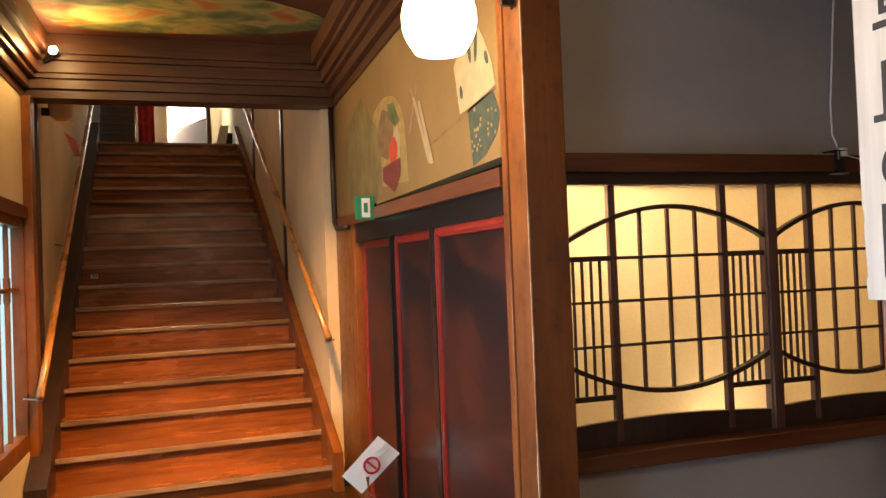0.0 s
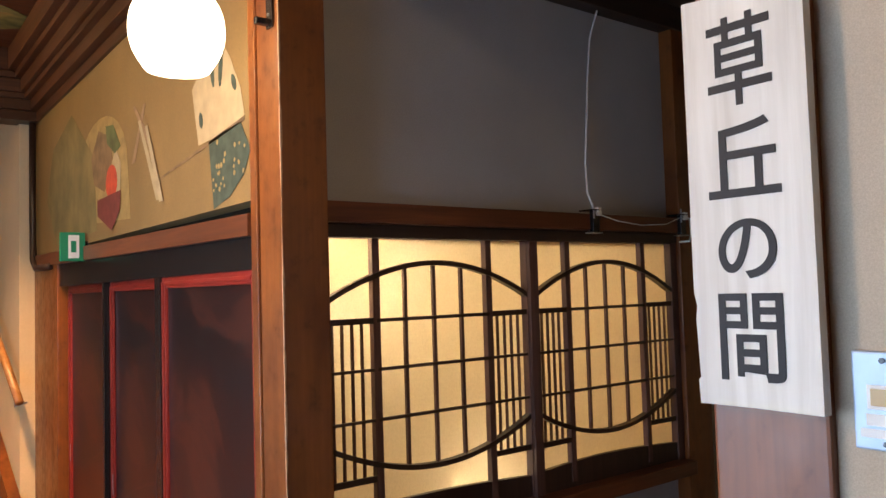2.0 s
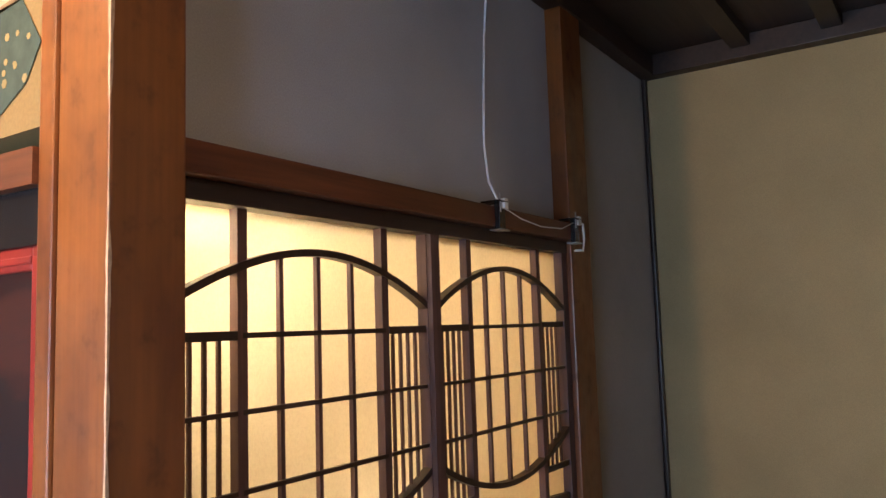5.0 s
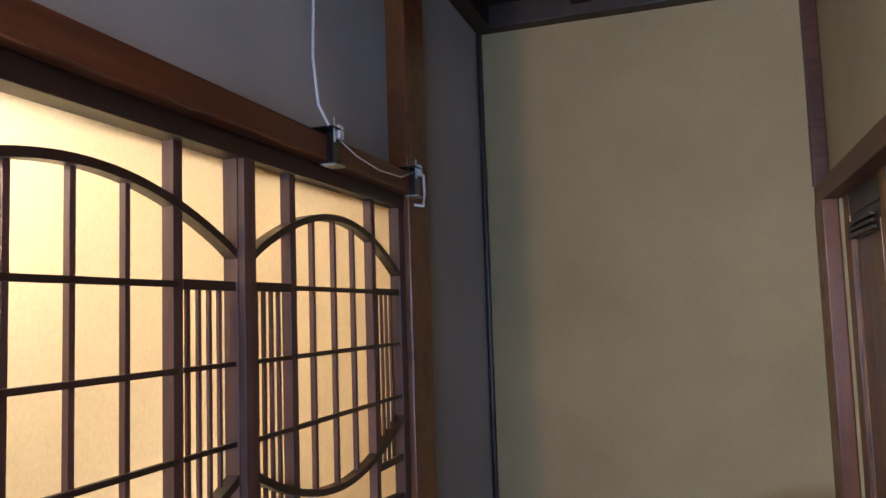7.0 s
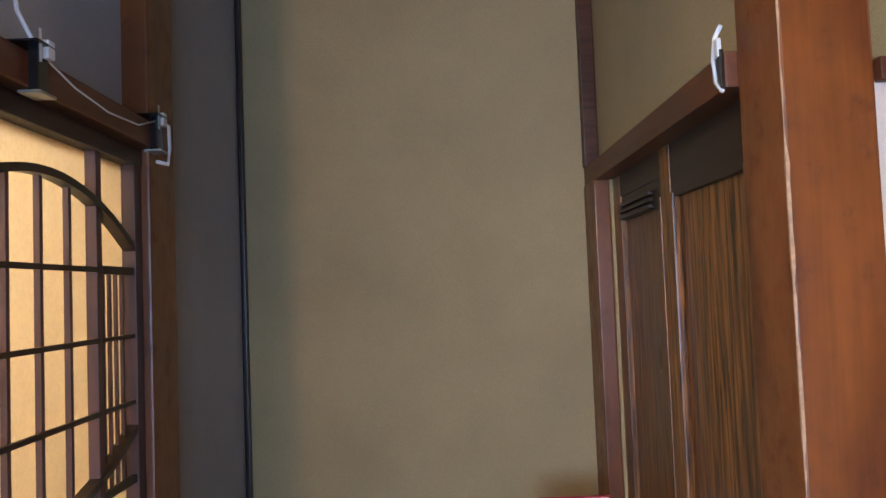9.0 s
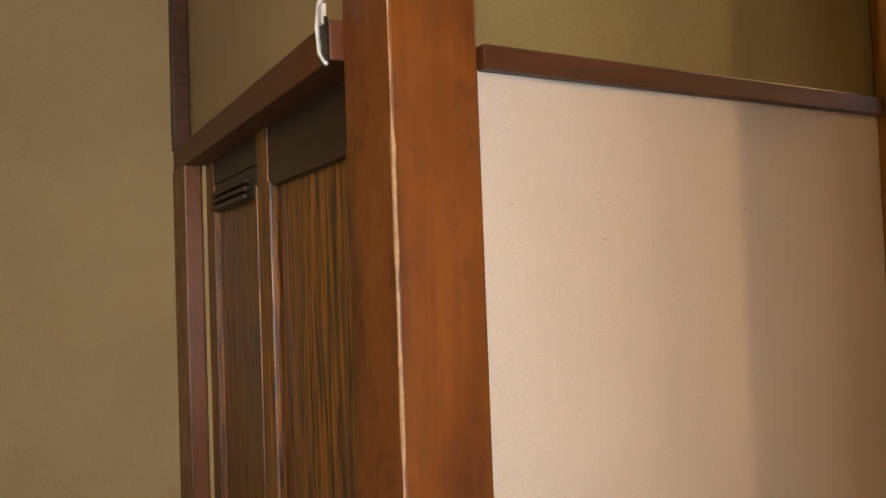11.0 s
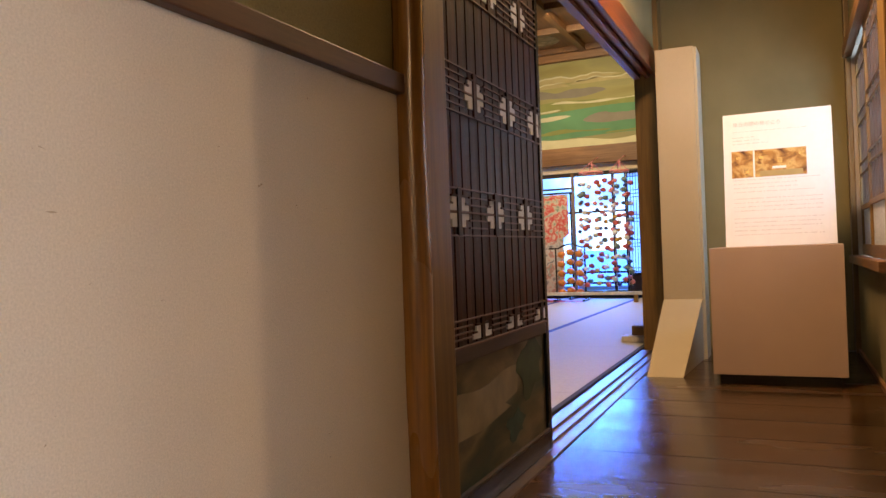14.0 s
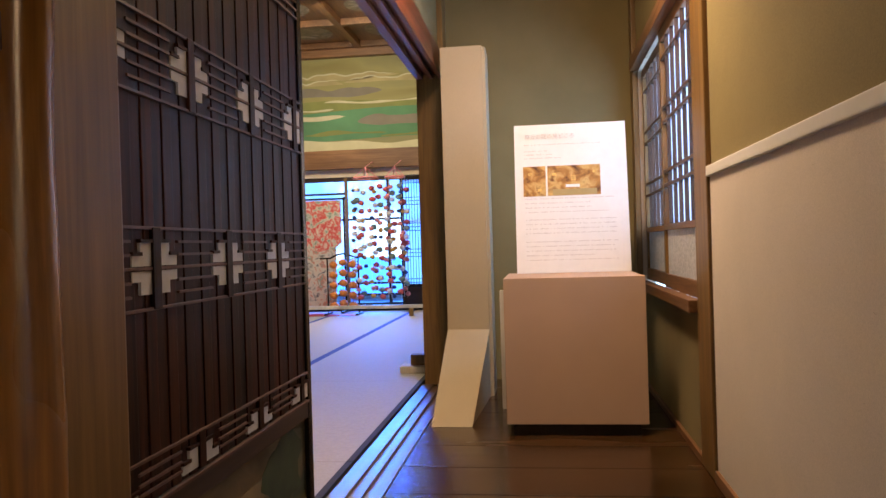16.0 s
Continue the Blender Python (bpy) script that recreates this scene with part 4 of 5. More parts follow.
# exit sign on the transom
ex = thing("exit_sign", (1.285, 5.14, 1.78), "small green and white exit sign on the transom", "sign")
bpart("case", (1.225, 5.14, 1.775), (1.345, 5.17, 1.925), M_GREEN, ex, 0.003)
bpart("white_field", (1.263, 5.136, 1.79), (1.315, 5.141, 1.91), M_PAPER, ex, 0)
bpart("pictogram", (1.275, 5.133, 1.82), (1.300, 5.137, 1.88), M_GREEN, ex, 0)
bpart("bracket", (1.345, 5.145, 1.83), (1.36, 5.165, 1.88), M_BLACK, ex, 0.001)

# globe lamp
gl = thing("globe_lamp", (1.098, 2.942, 2.2), "lit round opal glass globe lamp on a rod", "lamp")
prof = [(0.06, 0.004), (0.088, 0.010)] + [(0.131 * math.sin(a) ** 0.75, 0.125 - 0.132 * math.cos(a)) for a in [math.pi * (0.27 + 0.62 * k / 14) for k in range(15)]] + [(0.05, 0.25)]
g = part("globe", lathe(bmesh.new(), (1.098, 2.942, 2.203), prof, 40), M_GLOBE, gl, smooth=True)
g.visible_shadow = False
part("collar", lathe(bmesh.new(), (1.098, 2.942, 2.455), [(0.055, -0.005), (0.058, 0.02), (0.03, 0.05), (0.012, 0.07)], 24), plain("brass", (0.55, 0.36, 0.14), 0.3, 1.0), gl, "brass collar", True)
part("rod", tube(bmesh.new(), [(1.098, 2.942, 2.52), (1.098, 2.942, 3.2)], 0.008, 8), M_DARK, gl)

# dark iron bracket on the corner post
wb = thing("wall_bracket", (1.345, 2.87, 2.40), "small dark iron bracket screwed to the cedar post", "bracket")
bpart("plate", (1.344, 2.852, 2.36), (1.3515, 2.892, 2.47), M_BLACK, wb, 0.002)
bpart("arm", (1.300, 2.862, 2.365), (1.344, 2.882, 2.385), M_BLACK, wb, 0.003)
for z in (2.40, 2.45):
    part("screw", tube(bmesh.new(), [(1.341, 2.872, z), (1.345, 2.872, z)], 0.005, 8), M_METAL, wb)

# small spotlight on the left cornice
so = thing("spotlight", (-0.63, 6.15, 3.0), "small lit black spotlight clipped to the cornice", "spotlight")
part("bulb", lathe(bmesh.new(), (-0.62, 6.22, 3.02), [(0.004, 0), (0.024, 0.012), (0.03, 0.03), (0.02, 0.05)], 16), M_BULB, so, smooth=True)
part("holder", tube(bmesh.new(), [(-0.62, 6.27, 3.05), (-0.66, 6.33, 3.03), (-0.70, 6.36, 3.0)], [0.028, 0.026, 0.014], 10), M_BLACK, so)

# no-entry card on a low barrier stand
cs = thing("barrier_sign", (1.12, 4.6, FL), "white no-entry card on a low reddish barrier stand", "sign")
part("card", sheet(bmesh.new(), [(0.988, 4.6, 0.352), (1.093, 4.6, 0.245), (1.325, 4.64, 0.43), (1.205, 4.64, 0.54)], (0, 0.004, 0)), M_PAPER, cs)
ringp = [(1.154 + 0.042 * math.cos(a), 0.392 + 0.042 * math.sin(a)) for a in [2 * math.pi * k / 24 for k in range(25)]]
part("red_ring", strip(bmesh.new(), ringp, 0.006, 4.592, 4.6), M_NOTICE, cs, "printed red ring")
part("red_bar", strip(bmesh.new(), [(1.13, 0.415), (1.178, 0.37)], 0.006, 4.592, 4.6), M_NOTICE, cs)
for i in range(2):
    part("print_line", strip(bmesh.new(), [(1.18 + 0.02 * i, 0.46 - 0.03 * i), (1.24 + 0.02 * i, 0.50 - 0.03 * i)], 0.004, 4.606, 4.612), M_TEXT, cs)
part("pole", tube(bmesh.new(), [(1.13, 4.62, FL), (1.13, 4.62, 0.33)], 0.014, 10), M_POST, cs)
part("foot", lathe(bmesh.new(), (1.13, 4.62, FL), [(0.10, 0), (0.10, 0.012), (0.03, 0.03)], 20), M_POST, cs)
part("rope", tube(bmesh.new(), [(1.13, 4.62, 0.24), (1.22, 4.55, 0.16), (1.34, 4.45, 0.12)], 0.012, 8), M_RED, cs)

# west hall lattice windows
for y0 in (0.62, 2.07, 3.52, 4.97):
    w = thing("window_hall", (-0.92, y0 + 0.72, 0.3), "hall window of pale frosted panes in brown bars", "window", "hall windows", "structure")
    y1 = y0 + 1.44
    for a, b, z0, z1 in ((y0, y0 + 0.05, 0.30, 1.93), (y1 - 0.05, y1, 0.30, 1.93), (y0 + 0.05, y1 - 0.05, 0.30, 0.42), (y0 + 0.05, y1 - 0.05, 1.84, 1.93)):
        bpart("window_frame", (-0.95, a, z0), (-0.862, b, z1), M_POST, w, 0.004)
    for i in range(1, 5):
        y = y0 + 0.05 + 1.34 * i / 5
        bpart("bar", (-0.93, y - 0.012, 0.42), (-0.90, y + 0.012, 1.84), M_POST, w)
        bpart("collar", (-0.935, y - 0.02, 1.33), (-0.895, y + 0.02, 1.50), M_POST, w, 0.008)
    bpart("cross_bar", (-0.928, y0 + 0.05, 1.40), (-0.902, y1 - 0.05, 1.43), M_POST, w)
    p = bpart("pane", (-0.945, y0 + 0.05, 0.42), (-0.941, y1 - 0.05, 1.84), M_SHOJI, w, 0, "frosted daylit pane")
    p.visible_shadow = False
struct("trim_hall_lintel", (-0.86, -1.6, 1.90), (-0.83, 6.4, 1.99), M_BEAM_Y, "reddish lintel over the hall windows", 0.004, "trim")

# ---------------------------------------------------------------- room sign, switch plate
sign = thing("room_sign", (1.446, 1.434, 1.388), "pale wooden room sign with brushed black characters", "sign")
part("board", sheet(bmesh.new(), [(1.436, 1.532, 2.026), (1.436, 1.334, 2.006), (1.436, 1.334, 1.388), (1.436, 1.440, 1.389), (1.436, 1.528, 1.388), (1.436, 1.530, 1.425), (1.436, 1.526, 1.428), (1.436, 1.530, 1.52), (1.436, 1.527, 1.54), (1.436, 1.532, 1.56)], (0.02, 0, 0)), M_PALE, sign)
TX = Matrix(((0, 0, -1, 0), (-1, 0, 0, 0), (0, 1, 0, 0), (0, 0, 0, 1)))
for ch, z, s, sq in (("草", 1.901, 0.148, 0.78), ("丘", 1.750, 0.136, 0.94), ("の", 1.621, 0.116, 0.96), ("間", 1.485, 0.146, 0.84)):
    letters("character", ch, s, Matrix.Translation((1.4352, 1.437, z)) @ TX, M_INK, sign, 0.0008, sq, 0.0014)
sw = thing("switch_plate", (1.47, 1.27, 1.34), "steel wall plate with a small window and labels", "switch plate")
bpart("plate", (1.466, 1.225, 1.345), (1.476, 1.309, 1.478), plain("grey_blue_plate", (0.36, 0.44, 0.55), 0.4, 0.3), sw, 0.003)
bpart("window", (1.4635, 1.262, 1.405), (1.4665, 1.285, 1.428), plain("amber_window", (0.45, 0.30, 0.12), 0.4), sw, 0.001)
bpart("window_frame", (1.4645, 1.257, 1.400), (1.4662, 1.290, 1.433), M_PAPER, sw, 0.001)
bpart("label", (1.4645, 1.245, 1.378), (1.4662, 1.292, 1.394), M_PAPER, sw, 0)
bpart("label", (1.4645, 1.245, 1.362), (1.4662, 1.300, 1.374), M_PAPER, sw, 0)
for z in (1.466, 1.355):
    part("screw", tube(bmesh.new(), [(1.463, 1.268, z), (1.467, 1.268, z)], 0.004, 10), M_BLACK, sw)

# ---------------------------------------------------------------- vestibule: cable, clips, ceiling box, notice, cedar door
cab = thing("cable", (2.77, 2.9, 1.8), "thin white cable hanging down the grey wall", "cable")
part("drop", tube(bmesh.new(), [(2.90, 2.93, 2.80), (2.856, 2.962, 2.62), (2.838, 2.966, 2.45), (2.818, 2.964, 2.25), (2.792, 2.955, 2.08), (2.770, 2.93, 1.95), (2.766, 2.892, 1.875)], 0.0042, 8), M_WIRE, cab, smooth=True)
part("run", tube(bmesh.new(), [(2.766, 2.882, 1.862), (2.90, 2.884, 1.835), (3.05, 2.884, 1.822), (3.22, 2.884, 1.83), (3.340, 2.880, 1.868)], 0.0022, 6), M_WIRE, cab, smooth=True)
part("loop", tube(bmesh.new(), [(3.340, 2.880, 1.868), (3.370, 2.864, 1.858), (3.377, 2.864, 1.80), (3.363, 2.866, 1.756), (3.295, 2.868, 1.752)], 0.005, 8), M_WIRE, cab, smooth=True)
for x in (2.758, 3.338):
    c = thing("clamp", (x, 2.885, 1.79), "dark metal clamp holding the cable on the lintel", "clamp", "cable clamps")
    bpart("body", (x - 0.022, 2.874, 1.785), (x + 0.016, 2.894, 1.872), M_BLACK, c, 0.002)
    bpart("top_plate", (x - 0.045, 2.862, 1.872), (x + 0.016, 2.93, 1.877), M_BLACK, c, 0.001)
    bpart("bottom_plate", (x - 0.045, 2.86, 1.780), (x + 0.016, 2.90, 1.785), M_METAL, c, 0.001)
    bpart("clip", (x - 0.008, 2.862, 1.852), (x + 0.016, 2.875, 1.886), M_WIRE, c, 0.002, "white cable clip")
    part("screw", tube(bmesh.new(), [(x - 0.025, 2.868, 1.84), (x - 0.025, 2.868, 1.90)], 0.003, 8), M_METAL, c)
cl = thing("clamp", (2.985, 1.53, 1.80), "dark metal clamp with a white cable loop on the door lintel", "clamp", "cable clamps")
bpart("body", (2.957, 1.5575, 1.80), (2.980, 1.566, 1.885), M_BLACK, cl, 0.002)
part("loop", tube(bmesh.new(), [(2.960, 1.560, 1.935), (2.985, 1.565, 1.915), (2.993, 1.567, 1.87), (2.986, 1.567, 1.82), (2.958, 1.564, 1.795)], 0.005, 8), M_WIRE, cl, smooth=True)
bpart("clip", (2.960, 1.560, 1.87), (2.982, 1.570, 1.91), M_WIRE, cl, 0.002)
cb = thing("ceiling_fixture", (2.70, 2.25, 2.67), "long pale unlit fixture box under the ceiling", "light fixture")
bpart("case", (2.60, 1.75, 2.66), (2.745, 2.42, 2.79), M_COLUMN, cb, 0.004)
bpart("lens", (2.615, 1.78, 2.654), (2.73, 2.39, 2.66), M_PAPER, cb, 0.001)
nt_ = thing("notice_stand", (4.1, 1.74, FL), "red notice with white print on a stand", "notice")
bpart("panel", (4.09, 1.605, 0.40), (4.10, 1.850, 0.665), M_NOTICE, nt_, 0.001)
bpart("border", (4.0875, 1.611, 0.655), (4.0895, 1.844, 0.659), M_PAPER, nt_, 0)
for i, w in enumerate((0.03, 0.022, 0.036, 0.026)):
    bpart("print", (4.0875, 1.63 + 0.055 * i, 0.618), (4.0895, 1.63 + 0.055 * i + w, 0.648), M_PAPER, nt_, 0)
part("pole", tube(bmesh.new(), [(4.108, 1.73, FL), (4.108, 1.73, 0.5)], 0.01, 8), M_METAL, nt_)
part("foot", lathe(bmesh.new(), (4.108, 1.73, FL), [(0.12, 0), (0.12, 0.01), (0.02, 0.02)], 20), M_METAL, nt_)

door = thing("cedar_door", (3.65, 1.47, FL), "closed cedar panel door with streaked grain", "door")
bpart("left_stile", (3.60, 1.452, FL), (3.70, 1.49, 1.803), M_DOOR, door, 0.003)
bpart("left_stile", (4.22, 1.452, FL), (4.33, 1.488, 1.803), M_DOOR, door, 0.003)
bpart("right_stile", (2.955, 1.452, FL), (3.03, 1.488, 1.803), M_DOOR, door, 0.003)
bpart("top_rail", (3.03, 1.453, 1.645), (3.60, 1.487, 1.803), M_DARKX, door, 0.003)
bpart("top_rail", (3.70, 1.453, 1.72), (4.22, 1.487, 1.803), M_DARKX, door, 0.003)
bpart("panel", (3.02, 1.455, FL), (3.61, 1.468, 1.66), M_DOOR, door, 0, "cedar panel with dark streaked grain")
bpart("panel", (3.69, 1.455, FL), (4.23, 1.468, 1.73), M_DOOR, door, 0, "cedar panel with dark streaked grain")
for x in (3.585, 3.705, 3.045):
    bpart("moulding", (x - 0.010, 1.468, FL), (x + 0.010, 1.494, 1.66), M_DOOR, door, 0.006)
bpart("upper_board", (3.70, 1.470, 1.632), (4.22, 1.482, 1.72), M_DARKX, door, 0.002, "dark board under the door's top rail")
for z in (1.634, 1.656, 1.678):
    bpart("ledge", (3.80, 1.482, z), (4.21, 1.500, z + 0.014), M_DARKX, door, 0.004, "rounded moulded ledge")
struct("wall_behind_cedar", (2.94, 1.40, FL), (4.33, 1.45, 1.82), M_DARKX, "dark backing of the cedar door", category="wall")

# ---------------------------------------------------------------- corridor: boards, sliding door, pedestal, panel
fc = thing("floor_corridor", (2.15, -2.2, UF - 0.03), "dark oiled wide floorboards across the corridor", "floor", kind="structure")
y, rnd = -4.12, random.Random(2)
while y < -0.33:
    w = min(0.335, -0.29 - y)
    bpart("floorboard", (1.556, y + 0.0015, UF - 0.03), (2.759, y + w - 0.0015, UF + rnd.uniform(-0.0008, 0.0008)), M_FLOOR, fc, 0.0025)
    y += 0.335

fd = thing("fretwork_door", (2.82, -0.665, UF), "dark sliding door with slatted fretwork over a painted panel", "sliding door")
X0 = 2.800
M_FRET = wood("dark_rosewood", (0.008, 0.0024, 0.0014), (0.052, 0.0135, 0.006), 2, 0.42, 1.0, 0.0, (0.34, 0.68), 0.6)
M_FRET.node_tree.nodes["Principled BSDF"].inputs["Specular IOR Level"].default_value = 0.15
# Backing colour carries the shade that lies in the gaps between slats.
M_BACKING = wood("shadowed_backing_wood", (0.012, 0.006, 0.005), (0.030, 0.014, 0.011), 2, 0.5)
YA, YB = -1.040, -0.050
for a, b in ((-1.070, YA), (YB, -0.020)):
    bpart("stile", (X0, a, UF + 0.006), (X0 + 0.035, b, 2.60), M_BLACK, fd, 0.003)
for z0, z1 in ((UF + 0.006, UF + 0.075), (1.082, 1.130), (2.545, 2.60)):
    bpart("rail", (X0 + 0.001, YA, z0), (X0 + 0.034, YB, z1), M_BLACK if z0 < 1 else M_DARKY, fd, 0.003)
bpart("base_bead", (X0 - 0.004, YA, UF + 0.078), (X0 + 0.01, YB, UF + 0.088), M_DARKY, fd, 0.002)
bpart("rail_edge", (X0 - 0.003, YA, 1.123), (X0 + 0.004, YB, 1.1295), M_SLAT, fd, 0.001)
M_DOORPAINT = clouds("faded_landscape", [(0.36, (0.045, 0.036, 0.016)), (0.46, (0.14, 0.105, 0.055)), (0.53, (0.075, 0.060, 0.026)), (0.60, (0.016, 0.032, 0.016)), (0.70, (0.05, 0.030, 0.014))], (1, 1.2, 3.2), 1.7, 0.3, 0.45)
bpart("painted_panel", (X0 + 0.014, YA, UF + 0.07), (X0 + 0.022, YB, 1.09), M_DOORPAINT, fd, 0, "faded dark landscape panel")
mist = [(-0.04, 0.885)] + [(-0.04 - 0.70 * k / 10, 0.985 + 0.011 * math.sin(k * 0.9) + 0.002 * k) for k in range(11)] + [(-0.72, 0.92), (-0.60, 0.905), (-0.66, 0.885), (-0.40, 0.862), (-0.20, 0.868)]
part("painted_mist", sheet(bmesh.new(), [(X0 + 0.0138, y, z) for y, z in mist], (-0.0006, 0, 0)), plain("faded_cream_paint", (0.19, 0.150, 0.088), 0.55, 0, 0.25, 9.0), fd, "faded cream band of painted mist")
pine = [(-0.70 + 0.085 * (1 + 0.3 * math.sin(5 * a)) * math.cos(a), 0.815 + 0.045 * (1 + 0.3 * math.sin(4 * a)) * math.sin(a)) for a in [math.pi * 2 * k / 22 for k in range(22)]]
part("painted_pine", sheet(bmesh.new(), [(X0 + 0.0132, y, z) for y, z in pine], (-0.0006, 0, 0)), plain("faded_green_paint", (0.022, 0.055, 0.040), 0.55, 0, 0.3, 14.0), fd, "dark green painted pine clump")
pine = [(-0.87 + 0.13 * (1 + 0.25 * math.sin(5 * a + 1)) * math.cos(a), 0.985 + 0.10 * (1 + 0.25 * math.sin(4 * a)) * math.sin(a)) for a in [math.pi * 2 * k / 22 for k in range(22)]]
part("painted_pine", sheet(bmesh.new(), [(X0 + 0.0132, y, z) for y, z in pine], (-0.0006, 0, 0)), plain("faded_moss_paint", (0.030, 0.050, 0.022), 0.55, 0, 0.3, 14.0), fd, "dark green painted pine clump")
bpart("backing", (X0 + 0.020, YA, 1.128), (X0 + 0.030, YB, 2.55), M_BACKING, fd, 0, "wooden backing board darkened for the shade between slats")
NS = 29
first = None
for i in range(NS):
    yy = YA + (YB - YA) * (i + 0.5) / NS
    c = (X0 + 0.0135, yy, (1.130 + 2.545) / 2)
    c = (X0 + 0.0135 - (0.0, 0.0022, 0.0008, 0.003)[i * 7 % 4], yy, c[2])
    if first is None:
        first = bpart("slat", (X0 + 0.007, yy - 0.0166, 1.130), (X0 + 0.020, yy + 0.0166, 2.545), M_FRET, fd, 0.0015)
    else:
        again(first, c, fd)
M_PATCH = plain("pale_backing_paper", (0.52, 0.53, 0.55), 0.9, 0, 0.08, 40.0)
EVEN, ODD = (-0.10, -0.398, -0.695, -0.99), (-0.25, -0.547, -0.845)
BARS = (-0.066, -0.044, -0.022, 0.0, 0.022, 0.044, 0.066)
wire = None
for zc, rows, cols in ((1.135, (0.014, 0.030, 0.048, 0.066), EVEN), (1.505, BARS, ODD), (1.853, BARS, EVEN), (2.210, BARS, ODD)):
    for dz in rows:
        c = (X0 + 0.003, (YA + YB) / 2, zc + dz)
        if 0 < abs(dz) < max(rows):
            marks = [YB + 0.075] + list(cols) + [YA - 0.075]
            for p, q in zip(marks, marks[1:]):
                if p - q > 0.19:
                    bpart("short_bar", (X0 + 0.0005, max(q + 0.078, YA), zc + dz - 0.0024), (X0 + 0.006, min(p - 0.078, YB), zc + dz + 0.0024), M_SLAT, fd, 0)
            continue
        if wire is None:
            wire = bpart("cross_bar", (X0, YA, zc + dz - 0.0026), (X0 + 0.006, YB, zc + dz + 0.0026), M_SLAT, fd, 0.0008)
        else:
            again(wire, c, fd)
    half = zc < 1.3
    h1, h2 = 0.042, 0.021
    for ym in cols:
        for s in (-1, 1):
            for off, w, h in ((0.031, 0.017, h1), (0.061, 0.013, h2)):
                y0 = ym + s * off
                if y0 - w < YA or y0 + w > YB:
                    continue
                for za, zb in (((zc + 0.004, zc + h),) if half else ((zc + 0.004, zc + h), (zc - h, zc - 0.004))):
                    bpart("paper_inlay", (X0 + 0.002, y0 - w, za), (X0 + 0.0075, y0 + w, zb), M_PATCH, fd, 0, "pale paper showing through the fretwork")
                bpart("stepped_edge", (X0 - 0.001, y0 - w - 0.002, zc + h), (X0 + 0.0076, y0 + w + 0.002, zc + h + 0.006), M_FRET, fd, 0)
        if YA < ym - 0.013 and ym + 0.013 < YB:
            bpart("key_bar", (X0 - 0.002, ym - 0.013, zc - (0 if half else h1 + 0.025)), (X0 + 0.0077, ym + 0.013, zc + h1 + 0.025), M_FRET, fd, 0.001)

# tall pale board casing with a sloped foot
tc = thing("board_casing", (2.57, -3.4, UF), "tall pale boxed casing with a sloping foot", "casing")
bpart("shaft", (2.492, -3.80, UF), (2.738, -3.55, 2.697), M_COLUMN, tc, 0.003)
bm = bmesh.new()
foot = [(2.535, -2.79, UF), (2.738, -2.79, UF), (2.738, -3.548, 1.035), (2.492, -3.548, 1.035)]
sheet(bm, foot, (0, -0.012, -0.0))
part("sloping_foot", bm, M_COLUMN, tc)
part("foot_side", sheet(bmesh.new(), [(2.496, -3.549, UF), (2.496, -3.549, 1.03), (2.538, -2.802, UF)], (0.010, 0, 0)), M_COLUMN, tc)
bpart("side_panel", (2.474, -3.79, UF), (2.4915, -3.56, 2.690), M_COLUMN, tc, 0.002, "thin side board")
bpart("small_rail", (2.385, -3.25, UF), (2.408, -3.20, 1.28), M_PALE, tc, 0.002)

pd = thing("pedestal", (2.03, -3.0, UF), "dusty pink covered box pedestal on a dark recessed base", "pedestal")
bpart("body", (1.714, -3.25, UF + 0.055), (2.356, -2.610, 1.368), M_PINKBOX, pd, 0.002)
bpart("plinth", (1.745, -3.22, UF), (2.326, -2.640, UF + 0.055), M_BLACK, pd, 0.001)
ip = thing("information_panel", (1.99, -3.2, 1.345), "white information panel with two photographs and small print", "information panel")
TP = Matrix(((-1, 0, 0, 0), (0, 0, 1, 0), (0, 1, 0, 0), (0, 0, 0, 1)))
rot = Matrix.Rotation(radians(9.0), 4, "X")


def onpanel(name, u0, u1, w0, w1, material, out=0.0, thick=0.004, label=""):
    bm = bmesh.new()
    box(bm, (u0, 0, w0), (u1, thick, w1))
    bmesh.ops.transform(bm, matrix=Matrix.Translation((2.010, -3.17 + out, 1.369)) @ rot @ Matrix.Scale(-1, 4, (1, 0, 0)), verts=bm.verts)
    return part(name, bm, material, ip, label)


onpanel("panel", -0.298, 0.298, 0.0, 0.815, M_PAPER)
M_PHOTO = clouds("warm_interior_photo", [(0.32, (0.10, 0.035, 0.010)), (0.48, (0.42, 0.20, 0.05)), (0.60, (0.62, 0.40, 0.14)), (0.72, (0.20, 0.08, 0.02))], (14, 14, 18), 1.0, 0.6)
PU, PW = -0.028, -0.018     # the photographs sit a little left and low
onpanel("photo", -0.225 + PU, -0.105 + PU, 0.435 + PW, 0.600 + PW, M_PHOTO, 0.0048, 0.001, "photograph of a wooden ceiling")
onpanel("photo", -0.095 + PU, 0.185 + PU, 0.435 + PW, 0.600 + PW, M_PHOTO, 0.0048, 0.001, "photograph of a large lit hall")
M_PHOTO_DARK = plain("photo_shadow", (0.085, 0.035, 0.012), 0.6, 0, 0.5, 40.0)
M_PHOTO_GLOW = plain("photo_highlight", (0.66, 0.40, 0.11), 0.6, 0, 0.4, 40.0)
onpanel("photo_detail", -0.121, -0.043, 0.457, 0.517, M_PHOTO_DARK, 0.0052, 0.0006)
onpanel("photo_detail", 0.077, 0.155, 0.457, 0.517, M_PHOTO_DARK, 0.0052, 0.0006)
onpanel("photo_detail", 0.002, 0.027, 0.497, 0.527, M_PHOTO_GLOW, 0.0056, 0.0006)
